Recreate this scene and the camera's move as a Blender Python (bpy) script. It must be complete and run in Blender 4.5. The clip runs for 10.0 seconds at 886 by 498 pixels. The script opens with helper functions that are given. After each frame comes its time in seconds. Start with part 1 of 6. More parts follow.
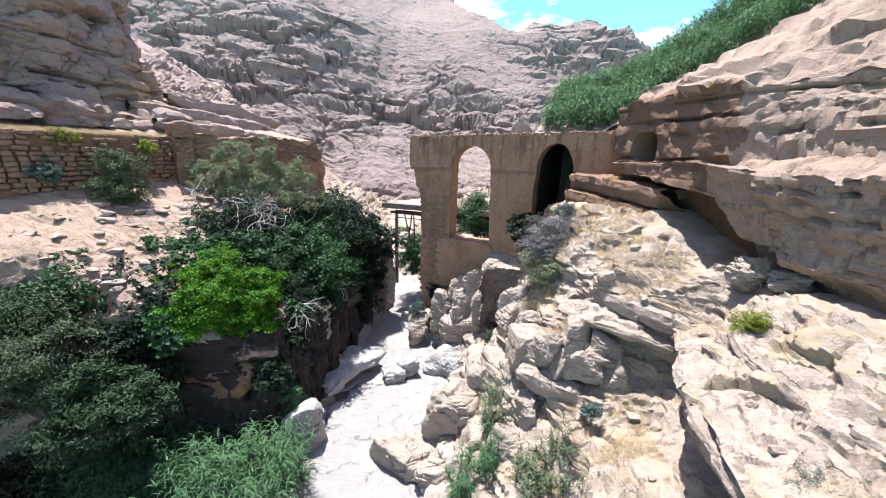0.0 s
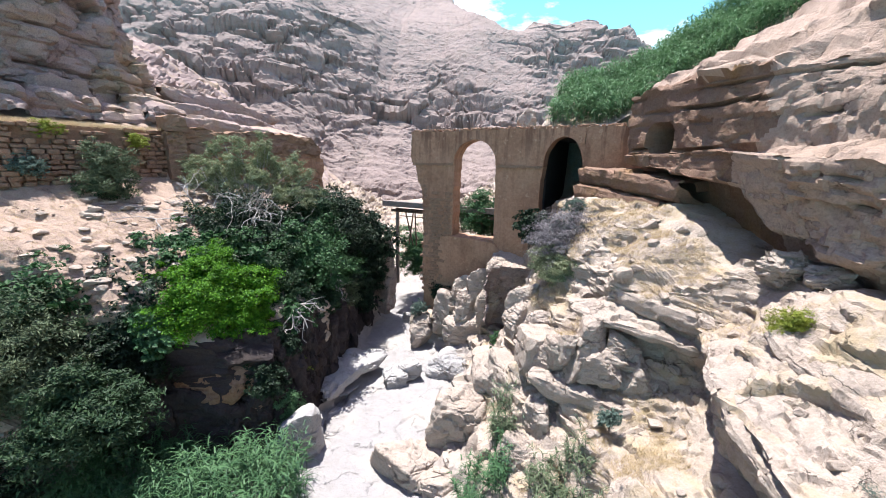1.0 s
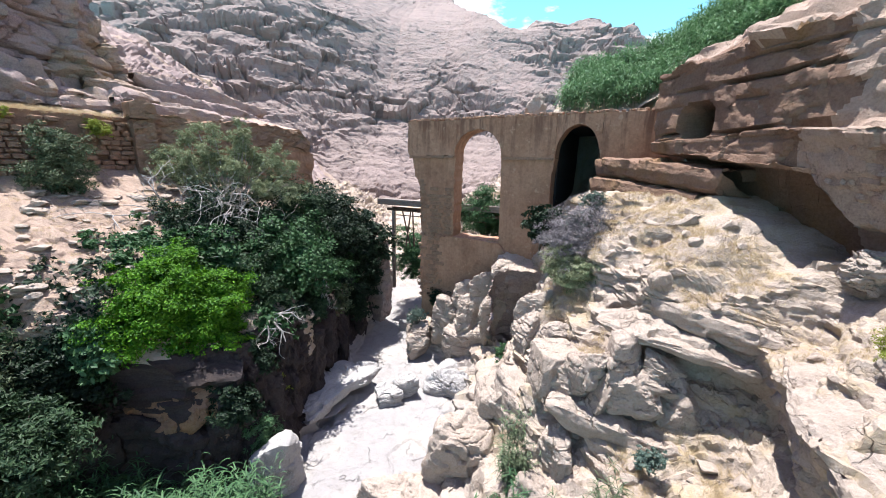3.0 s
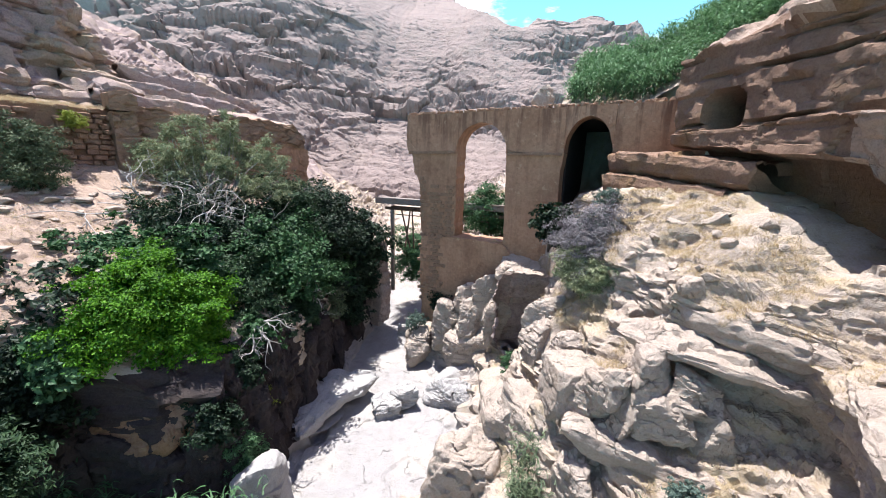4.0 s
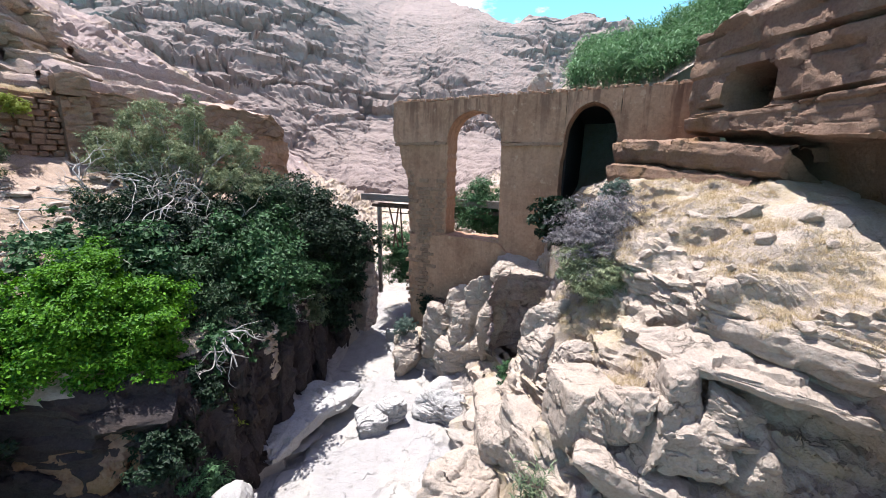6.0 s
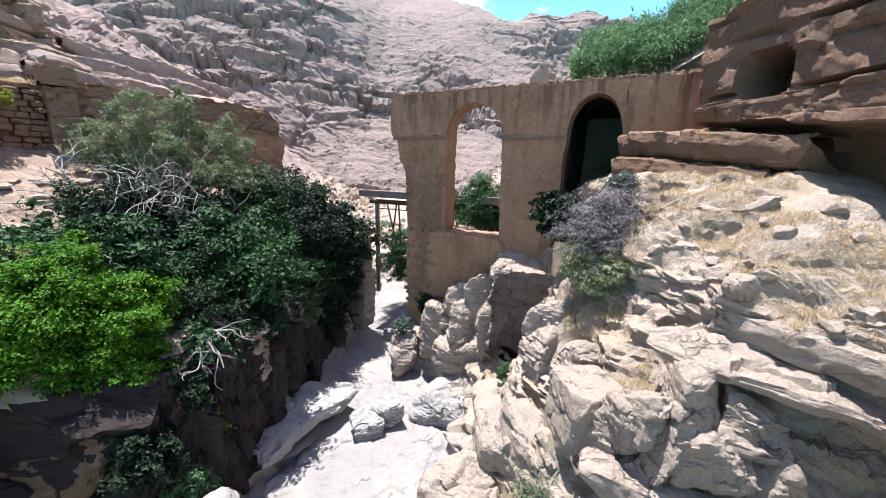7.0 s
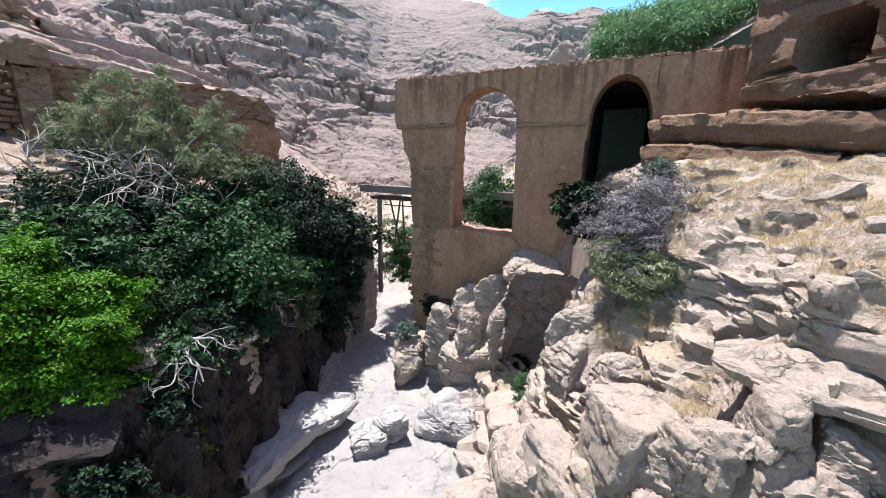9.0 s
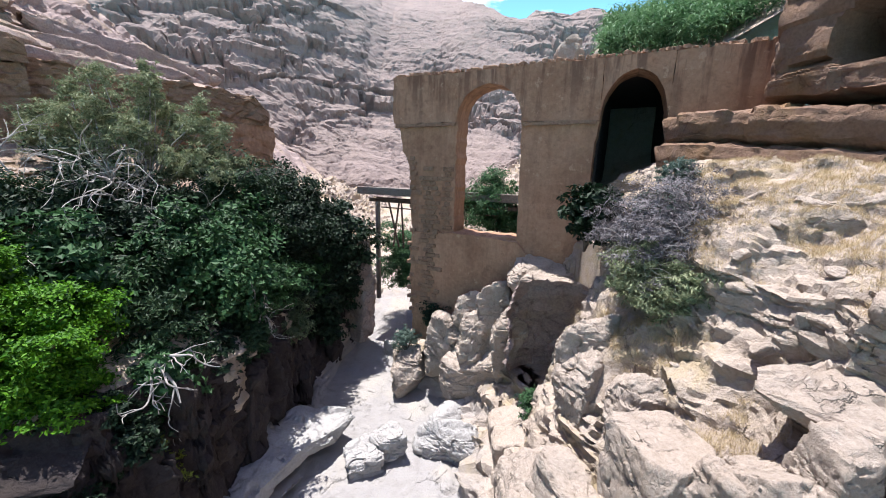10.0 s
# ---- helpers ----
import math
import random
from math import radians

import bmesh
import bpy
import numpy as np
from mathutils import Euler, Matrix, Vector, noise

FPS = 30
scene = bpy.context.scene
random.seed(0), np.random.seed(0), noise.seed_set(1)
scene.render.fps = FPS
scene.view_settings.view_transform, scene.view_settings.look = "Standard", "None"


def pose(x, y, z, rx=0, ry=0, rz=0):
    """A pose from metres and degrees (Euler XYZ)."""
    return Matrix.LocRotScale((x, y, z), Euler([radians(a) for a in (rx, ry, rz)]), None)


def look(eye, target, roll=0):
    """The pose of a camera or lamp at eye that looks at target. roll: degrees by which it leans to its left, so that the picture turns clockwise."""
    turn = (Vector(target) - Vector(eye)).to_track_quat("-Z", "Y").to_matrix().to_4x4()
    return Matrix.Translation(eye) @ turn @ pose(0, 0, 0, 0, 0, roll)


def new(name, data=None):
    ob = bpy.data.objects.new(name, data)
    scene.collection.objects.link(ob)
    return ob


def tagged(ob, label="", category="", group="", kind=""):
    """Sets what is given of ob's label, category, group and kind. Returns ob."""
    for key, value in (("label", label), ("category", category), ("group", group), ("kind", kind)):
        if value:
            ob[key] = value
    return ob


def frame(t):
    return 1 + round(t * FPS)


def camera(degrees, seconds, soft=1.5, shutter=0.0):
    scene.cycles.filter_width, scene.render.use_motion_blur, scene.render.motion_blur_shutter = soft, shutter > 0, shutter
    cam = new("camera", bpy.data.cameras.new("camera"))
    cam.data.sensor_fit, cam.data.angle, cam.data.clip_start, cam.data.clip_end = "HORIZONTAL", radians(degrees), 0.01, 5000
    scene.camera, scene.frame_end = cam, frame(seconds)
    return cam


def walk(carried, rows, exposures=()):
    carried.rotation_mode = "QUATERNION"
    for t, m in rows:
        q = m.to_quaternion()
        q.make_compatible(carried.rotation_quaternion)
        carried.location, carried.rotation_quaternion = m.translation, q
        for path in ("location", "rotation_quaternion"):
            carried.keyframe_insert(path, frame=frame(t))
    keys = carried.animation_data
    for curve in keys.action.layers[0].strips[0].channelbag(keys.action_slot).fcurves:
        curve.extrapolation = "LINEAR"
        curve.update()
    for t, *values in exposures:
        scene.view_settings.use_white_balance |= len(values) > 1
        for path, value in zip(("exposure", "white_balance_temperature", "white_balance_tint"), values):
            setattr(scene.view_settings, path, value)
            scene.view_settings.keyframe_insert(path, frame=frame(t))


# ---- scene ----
cam = camera(97.3, 10.0, soft=1.0)
PATH = [
    (0, (0.479, -0.309, 16.912), (0.409, 1.635, 16.445), 1.4),
    (0.5, (0.308, 0.248, 16.632), (0.237, 2.192, 16.166), 1.4),
    (1, (0.163, 0.769, 16.34), (0.095, 2.715, 15.883), 1.3),
    (1.5, (0.107, 1.382, 16.082), (0.039, 3.33, 15.635), 1.3),
    (2, (0.096, 2.099, 15.83), (0.029, 4.047, 15.385), 1.3),
    (2.5, (0.118, 2.898, 15.677), (0.049, 4.847, 15.233), 1.3),
    (4, (0.001, 5.409, 15.203), (-0.072, 7.359, 14.763), 1.3),
    (4.5, (-0.074, 6.106, 15.057), (-0.149, 8.055, 14.617), 1.3),
    (5, (-0.081, 6.695, 14.947), (-0.134, 8.646, 14.509), 1.3),
    (5.5, (-0.043, 7.125, 14.84), (-0.074, 9.076, 14.401), 1.2),
    (7, (0.162, 8.209, 14.364), (0.126, 10.16, 13.923), 1.3),
    (7.5, (0.119, 8.635, 14.197), (0.083, 10.586, 13.757), 1.4),
    (8, (-0.022, 9.069, 14.027), (-0.063, 11.019, 13.586), 1.4),
    (8.5, (-0.163, 9.534, 13.868), (-0.207, 11.484, 13.426), 1.4),
    (9, (-0.247, 10.103, 13.794), (-0.291, 12.054, 13.355), 1.4),
    (9.5, (-0.306, 10.675, 13.762), (-0.35, 12.627, 13.328), 1.4),
    (10, (-0.3, 11.276, 13.743), (-0.346, 13.228, 13.312), 1.4),
]
walk(cam, [(t, look(eye, target, roll)) for t, eye, target, roll in PATH], [(0.0, 1.70), (5.0, 1.72), (10.0, 1.56)])

# ---- light ----
SUN_EL, SUN_AZ = 78.0, -42.0          # degrees; azimuth clockwise from +y
world = bpy.data.worlds.new("sky")
scene.world = world
world.use_nodes = True
wn = world.node_tree.nodes
wl = world.node_tree.links
sky = wn.new("ShaderNodeTexSky")
sky.sky_type = "NISHITA"
sky.sun_disc = False
sky.sun_elevation = radians(SUN_EL)
sky.sun_rotation = radians(SUN_AZ)
sky.altitude = 0.0
sky.dust_density = 1.0
wn["Background"].inputs["Strength"].default_value = 0.095
# thin white clouds over the sky
wco = wn.new("ShaderNodeTexCoord")
wmap = wn.new("ShaderNodeMapping")
wmap.inputs["Scale"].default_value = (1.0, 1.0, 2.6)
cloud = wn.new("ShaderNodeTexNoise")
cloud.inputs["Scale"].default_value = 5.0
cloud.inputs["Detail"].default_value = 7.0
cloud.inputs["Roughness"].default_value = 0.6
wramp = wn.new("ShaderNodeValToRGB")
wramp.color_ramp.elements[0].position, wramp.color_ramp.elements[1].position = 0.52, 0.70
wmix = wn.new("ShaderNodeMix")
wmix.data_type = "RGBA"
wmix.inputs[7].default_value = (9.9, 9.9, 9.9, 1)
wl.new(wco.outputs["Generated"], wmap.inputs["Vector"])
wl.new(wmap.outputs[0], cloud.inputs["Vector"])
wl.new(cloud.outputs["Fac"], wramp.inputs[0])
wl.new(wramp.outputs["Color"], wmix.inputs[0])
wtint = wn.new("ShaderNodeMix")
wtint.data_type, wtint.blend_type = "RGBA", "MULTIPLY"
wtint.inputs[0].default_value = 1.0
wtint.inputs[7].default_value = (0.42, 0.46, 0.74, 1)
wl.new(sky.outputs[0], wtint.inputs[6])
wsep = wn.new("ShaderNodeSeparateXYZ")
whaze = wn.new("ShaderNodeValToRGB")
whaze.color_ramp.elements[0].position, whaze.color_ramp.elements[1].position = 0.05, 0.48
whaze.color_ramp.elements[0].color, whaze.color_ramp.elements[1].color = (1, 1, 1, 1), (0, 0, 0, 1)
wlow = wn.new("ShaderNodeMix")
wlow.data_type = "RGBA"
wlow.inputs[7].default_value = (2.1, 6.7, 8.4, 1)
wl.new(wco.outputs["Generated"], wsep.inputs[0])
wl.new(wsep.outputs["Z"], whaze.inputs[0])
wl.new(whaze.outputs["Color"], wlow.inputs[0])
wl.new(wtint.outputs[2], wlow.inputs[6])
wl.new(wlow.outputs[2], wmix.inputs[6])
wl.new(wmix.outputs[2], wn["Background"].inputs["Color"])
sun = new("sun", bpy.data.lights.new("sun", "SUN"))
sun.data.energy = 3.75
sun.data.angle = radians(0.5)
sun.data.color = (1.0, 0.972, 0.965)
ea, aa = radians(SUN_EL), radians(SUN_AZ)
SUN_DIR = Vector((math.sin(aa) * math.cos(ea), math.cos(aa) * math.cos(ea), math.sin(ea)))
sun.matrix_world = look(SUN_DIR * 100, (0, 0, 0))

rng = np.random.default_rng(7)


# ---- arithmetic noise ----
def hashed(ix, iy, iz, seed):
    n = (ix.astype(np.int64) * 374761393 + iy.astype(np.int64) * 668265263 + iz.astype(np.int64) * 1274126177 + seed * 974711) & 0xFFFFFFFF
    n = ((n ^ (n >> 13)) * 1274126177) & 0xFFFFFFFF
    n = ((n ^ (n >> 16)) * 2246822519) & 0xFFFFFFFF
    return ((n ^ (n >> 15)) & 0xFFFFFF) / float(0x1000000)


def vnoise(p, seed=0):
    i = np.floor(p)
    f = p - i
    f = f * f * (3 - 2 * f)
    ix, iy, iz = i[..., 0], i[..., 1], i[..., 2]
    out = 0
    for dx in (0, 1):
        wx = f[..., 0] if dx else 1 - f[..., 0]
        for dy in (0, 1):
            wy = f[..., 1] if dy else 1 - f[..., 1]
            for dz in (0, 1):
                wz = f[..., 2] if dz else 1 - f[..., 2]
                out = out + wx * wy * wz * hashed(ix + dx, iy + dy, iz + dz, seed)
    return out * 2 - 1


def fbm(p, seed=0, octaves=4):
    out, a = 0, 1.0
    for k in range(octaves):
        out = out + a * vnoise(p * 2 ** k, seed + 17 * k)
        a *= 0.5
    return out / 1.8


def worley(p, seed=0):
    """Nearest and second distance, and the nearest cell's own random number."""
    i = np.floor(p)
    d1 = np.full(p.shape[:-1], 9.0)
    d2 = d1.copy()
    own = np.zeros_like(d1)
    for dx in (-1, 0, 1):
        for dy in (-1, 0, 1):
            for dz in (-1, 0, 1):
                cx, cy, cz = i[..., 0] + dx, i[..., 1] + dy, i[..., 2] + dz
                d = np.sqrt((cx + hashed(cx, cy, cz, seed + 1) - p[..., 0]) ** 2 + (cy + hashed(cx, cy, cz, seed + 2) - p[..., 1]) ** 2
                            + (cz + hashed(cx, cy, cz, seed + 3) - p[..., 2]) ** 2)
                r = hashed(cx, cy, cz, seed + 4)
                near = d < d1
                d2 = np.where(near, d1, np.minimum(d2, d))
                own = np.where(near, r, own)
                d1 = np.where(near, d, d1)
    return d1, d2, own


def facets(p, size, seed, flat=0.6):
    """Broken rock: every cell is a plane with its own height and tilt, cells part at narrow joints."""
    q = p / np.array((size, size, size * flat))
    q = q + 0.25 * np.stack((vnoise(q * 1.7, seed), vnoise(q * 1.7, seed + 1), vnoise(q * 1.7, seed + 2)), -1)
    i = np.floor(q)
    d1 = np.full(p.shape[:-1], 9.0)
    d2, out = d1.copy(), np.zeros_like(d1)
    for dx in (-1, 0, 1):
        for dy in (-1, 0, 1):
            for dz in (-1, 0, 1):
                c = i + np.array((dx, dy, dz))
                h = [hashed(c[..., 0], c[..., 1], c[..., 2], seed + k) for k in range(3)]
                off = q - c - np.stack(h, -1)
                d = np.sqrt((off ** 2).sum(-1))
                tilt = (h[1] + h[2] - 1) * off[..., 0] + (h[0] - h[2]) * off[..., 1] + (h[0] + h[1] - 1) * off[..., 2]
                near = d < d1
                d2 = np.where(near, d1, np.minimum(d2, d))
                out = np.where(near, (h[0] * 3.7 + h[1] * 5.3) % 1.0 - 0.5 + 1.2 * tilt, out)
                d1 = np.where(near, d, d1)
    return out - 0.28 * (1 - step01(0.0, 0.10, d2 - d1))


def step01(a, b, x):
    k = np.clip((x - a) / (b - a), 0, 1)
    return k * k * (3 - 2 * k)


def rock_relief(p, seed, bed=0.7, strata=0.25, block=0.25, size=1.4, fine=0.08, dip=(0.0, 0.0), warp=0.45, cell=None):
    """How far rock stands out at places p: beds with open joints, blocks with cracks, fine roughness."""
    z = p[..., 2] + dip[0] * p[..., 0] + dip[1] * p[..., 1] + warp * bed * fbm(p * 0.3, seed, 2)
    cell = cell or 5 * size
    out = np.zeros_like(z)
    gx, gy = np.floor(p[..., 0] / cell + 0.3 * vnoise(p * 0.4, seed + 1)), np.floor(p[..., 1] / cell + 0.3 * vnoise(p * 0.4, seed + 2))
    for k, (h, a) in enumerate(((bed, 1.0), (bed * 0.31, 0.3))):
        q = z / h
        lay = np.floor(q)
        fr = q - lay
        own = hashed(lay, gx, gy, seed + 31 + k) * 2 - 1
        open_ = step01(0.35, 0.6, hashed(lay, gx + 5, gy, seed + 41 + k))
        joint = -1.3 * open_ * (1 - step01(0.0, 0.12, fr))
        out = out + strata * a * (own + joint)
    q = p / np.array((size, size, size * 0.7)) + 0.3 * np.stack((vnoise(p * 0.8 / size, seed + 5), vnoise(p * 0.8 / size, seed + 6), vnoise(p * 0.8 / size, seed + 7)), -1)
    d1, d2, own = worley(q, seed + 50)
    out = out + block * ((own - 0.5) * 1.3 - 0.7 * (1 - step01(0.0, 0.10, d2 - d1)))
    q = p / (size * 0.33)
    d1, d2, own = worley(q, seed + 60)
    mask = step01(-0.1, 0.4, fbm(p * 0.3 / size, seed + 70, 2))
    out = out + 0.3 * block * mask * ((own - 0.5) * 1.2 - 0.6 * (1 - step01(0.0, 0.12, d2 - d1)))
    return out + fine * fbm(p * 2.2 / size, seed + 9, 5)


def terraced(p, h, seed, dip=(0.0, 0.0), keep=0.25, where=None):
    """Rise that turns a slope into beds of thickness h with flat tops and steep fronts; keep is the slope that is left on the tops."""
    z = p[..., 2] + dip[0] * p[..., 0] + dip[1] * p[..., 1] + 0.45 * h * fbm(p * (0.16 / h ** 0.5), seed, 3)
    q = z / h
    lay = np.floor(q)
    fr = q - lay
    width = 0.12 + 0.25 * hashed(lay, np.floor(p[..., 1] / (6 * h)), lay * 0, seed + 3)
    new_fr = np.where(fr < 1 - width, fr * keep, keep * (1 - width) + (fr - 1 + width) / width * (1 - keep * (1 - width)))
    out = (new_fr - fr) * h
    return out if where is None else out * where


def stepped(p, h, seed, dip=(0.0, 0.0), keep=0.3, block=2.2):
    """Rise and outward reach that turn a slope into jointed, overhanging beds of thickness h."""
    w = np.stack((vnoise(p * 0.7 / block, seed + 1), vnoise(p * 0.7 / block, seed + 2)), -1)
    flat = np.stack((p[..., 0] / block + 0.35 * w[..., 0], p[..., 1] / (1.5 * block) + 0.35 * w[..., 1], 0 * p[..., 2]), -1)
    d1, d2, own = worley(flat, seed + 8)
    z = p[..., 2] + dip[0] * p[..., 0] + dip[1] * p[..., 1] + 0.35 * h * fbm(p * (0.2 / h ** 0.5), seed, 3) + 0.45 * h * (own - 0.5)
    q = z / h
    lay = np.floor(q)
    fr = q - lay
    width = 0.16 + 0.2 * hashed(lay, lay * 0, lay * 0, seed + 3)
    riser = fr >= 1 - width
    s = (fr - 1 + width) / width
    rise = np.where(riser, keep * (1 - width) + s * (1 - keep * (1 - width)), fr * keep)
    idx = np.where(riser, lay + 1, lay)
    amp = np.clip(0.55 + 1.3 * vnoise(np.stack((p[..., 0] * 0.8, p[..., 1] * 0.8, idx * 7.3), -1), seed + 5), 0, 1.3)
    reach = np.where(riser, s ** 2, (1 - fr / (1 - width)) ** 1.6) * amp * h
    groove = 1 - step01(0.0, 0.07, d2 - d1)
    return (rise - fr) * h - 0.22 * h * groove, reach


# ---- mesh helpers ----
def mesh_of(name, verts, faces, mat, smooth=False, crease=0):
    """verts (n,3) array; faces (m,k) array, all of one size."""
    me = bpy.data.meshes.new(name)
    verts = np.ascontiguousarray(verts, dtype=np.float32)
    faces = np.ascontiguousarray(faces, dtype=np.int32)
    m, k = faces.shape
    me.vertices.add(len(verts))
    me.vertices.foreach_set("co", verts.ravel())
    me.loops.add(m * k)
    me.loops.foreach_set("vertex_index", faces.ravel())
    me.polygons.add(m)
    me.polygons.foreach_set("loop_start", np.arange(0, m * k, k, dtype=np.int32))
    me.polygons.foreach_set("use_smooth", np.full(m, smooth))
    me.update(calc_edges=True)
    me.validate()
    if crease:
        me.set_sharp_from_angle(angle=radians(crease))
    if mat:
        me.materials.append(mat)
    return me


def grid_faces(m, n, wrap=False):
    r = np.arange(m - 1)[:, None] * n
    c = np.arange(n if wrap else n - 1)[None]
    c2 = (c + 1) % n
    return np.stack((r + c, r + c2, r + n + c2, r + n + c), -1).reshape(-1, 4)


def grid_normals(p):
    du = np.gradient(p, axis=0)
    dv = np.gradient(p, axis=1)
    n = np.cross(du, dv)
    return n / np.maximum(np.linalg.norm(n, axis=-1, keepdims=True), 1e-9)


def sheet(name, p, mat, label="", category="", kind="structure", flip=False, smooth=True):
    f = grid_faces(p.shape[0], p.shape[1])
    if flip:
        f = f[:, ::-1]
    return tagged(new(name, mesh_of(name, p.reshape(-1, 3), f, mat, smooth, 28 if smooth else 0)), label, category, "", kind)


def part(name, data, mat, parent, label=""):
    """data: a bmesh or a mesh; linked as one mesh object under parent."""
    if isinstance(data, bmesh.types.BMesh):
        me = bpy.data.meshes.new(name)
        data.to_mesh(me)
        data.free()
        if mat:
            me.materials.append(mat)
        data = me
    ob = new(name, data)
    ob.parent = parent
    return tagged(ob, label)


def thing(name, place, label, category, group="", kind=""):
    ob = new(name)
    ob.location = place
    ob.empty_display_size = 0.2
    return tagged(ob, label, category, group, kind)


# ---- materials ----
def nodes_of(name, rough=0.9):
    m = bpy.data.materials.new(name)
    m.use_nodes = True
    nt = m.node_tree
    b = nt.nodes["Principled BSDF"]
    b.inputs["Roughness"].default_value = rough
    b.inputs["Specular IOR Level"].default_value = 0.25
    return m, nt, b


def node(nt, kind, links=(), **values):
    n = nt.nodes.new(kind)
    for k, v in values.items():
        n.inputs[k.replace("_", " ")].default_value = v
    for src, dst in links:
        nt.links.new(src, n.inputs[dst])
    return n


def noise_at(nt, coord, scale, detail=5.0, rough=0.6, stretch=None):
    if stretch:
        mp = nt.nodes.new("ShaderNodeMapping")
        mp.inputs["Scale"].default_value = stretch
        nt.links.new(coord, mp.inputs["Vector"])
        coord = mp.outputs[0]
    return node(nt, "ShaderNodeTexNoise", [(coord, "Vector")], Scale=scale, Detail=detail, Roughness=rough).outputs["Fac"]


def ramp(nt, fac, stops):
    r = nt.nodes.new("ShaderNodeValToRGB")
    e = r.color_ramp.elements
    while len(e) < len(stops):
        e.new(0.5)
    for el, (pos, col) in zip(e, stops):
        el.position = pos
        el.color = (*col, 1)
    nt.links.new(fac, r.inputs[0])
    return r.outputs["Color"]


def mix(nt, fac, a, b, mode="MIX"):
    n = nt.nodes.new("ShaderNodeMix")
    n.data_type = "RGBA"
    n.blend_type = mode
    for src, idx in ((fac, 0), (a, 6), (b, 7)):
        if isinstance(src, (int, float)):
            n.inputs[idx].default_value = src
        elif isinstance(src, tuple):
            n.inputs[idx].default_value = (*src, 1)
        else:
            nt.links.new(src, n.inputs[idx])
    return n.outputs[2]


def bumped(nt, b, height, strength=0.5, distance=0.05):
    n = node(nt, "ShaderNodeBump", [(height, "Height")], Strength=strength, Distance=distance)
    nt.links.new(n.outputs[0], b.inputs["Normal"])


def crack_lines(nt, co, scale, thin=0.035):
    """1 along irregular cracks, 0 elsewhere; flattened so that they follow the bedding."""
    warp = node(nt, "ShaderNodeTexNoise", [(co, "Vector")], Scale=1.3 * scale, Detail=5.0, Roughness=0.65)
    add = nt.nodes.new("ShaderNodeVectorMath")
    add.operation = "MULTIPLY_ADD"
    add.inputs[1].default_value = (0.9 / scale,) * 3
    nt.links.new(warp.outputs["Color"], add.inputs[0])
    nt.links.new(co, add.inputs[2])
    mp = nt.nodes.new("ShaderNodeMapping")
    mp.inputs["Scale"].default_value = (0.55, 0.55, 1.25)
    nt.links.new(add.outputs[0], mp.inputs["Vector"])
    v = node(nt, "ShaderNodeTexVoronoi", [(mp.outputs[0], "Vector")], Scale=1.0 * scale)
    v.feature = "DISTANCE_TO_EDGE"
    mask = noise_at(nt, co, 0.8 * scale, 3)
    line = ramp(nt, v.outputs["Distance"], [(0.0, (1, 1, 1)), (thin, (0, 0, 0))])
    return mix(nt, 1.0, line, ramp(nt, mask, [(0.50, (0, 0, 0)), (0.66, (1, 1, 1))]), "MULTIPLY")


def rock_material(name, light, mid, dark, stain, stain_at=(0.55, 0.75), bands=0.5, scale=1.0, grass=None):
    m, nt, b = nodes_of(name, 0.92)
    co = nt.nodes.new("ShaderNodeNewGeometry").outputs["Position"]
    big = noise_at(nt, co, 0.25 * scale, 6, 0.65)
    fine = noise_at(nt, co, 3.5 * scale, 8, 0.7)
    band = noise_at(nt, co, 1.0 * scale, 5, 0.6, (0.12, 0.12, 1.6))
    patch = noise_at(nt, co, 1.1 * scale, 7, 0.72)
    col = ramp(nt, fine, [(0.36, dark), (0.47, mid), (0.60, light)])
    col = mix(nt, 0.5, col, ramp(nt, patch, [(0.34, dark), (0.47, mid), (0.6, light)]))
    col = mix(nt, bands, col, ramp(nt, band, [(0.3, dark), (0.5, mid), (0.7, light)]))
    col = mix(nt, ramp(nt, big, [(stain_at[0], (0, 0, 0)), (stain_at[1], (1, 1, 1))]), col, stain)
    speck = noise_at(nt, co, 11 * scale, 5, 0.75)
    col = mix(nt, 0.4, col, ramp(nt, speck, [(0.36, dark), (0.58, light)]))
    crack = crack_lines(nt, co, 1.1 * scale, 0.022)
    crack2 = crack_lines(nt, co, 3.8 * scale, 0.03)
    both = mix(nt, 1.0, crack, mix(nt, 0.25, (0, 0, 0), crack2), "LIGHTEN")
    deep = tuple(0.45 * c for c in dark)
    col = mix(nt, mix(nt, 0.5, (0, 0, 0), both), col, deep)
    if grass:
        g = noise_at(nt, co, 0.5, 6, 0.7)
        col = mix(nt, ramp(nt, g, [(0.5, (0, 0, 0)), (0.62, (0.75, 0.75, 0.75))]), col, grass)
    nt.links.new(col, b.inputs["Base Color"])
    hs = mix(nt, 0.4, mix(nt, 0.5, fine, patch), speck)
    hs = mix(nt, both, hs, (0, 0, 0))
    bumped(nt, b, hs, 1.0, 0.20 / scale)
    return m


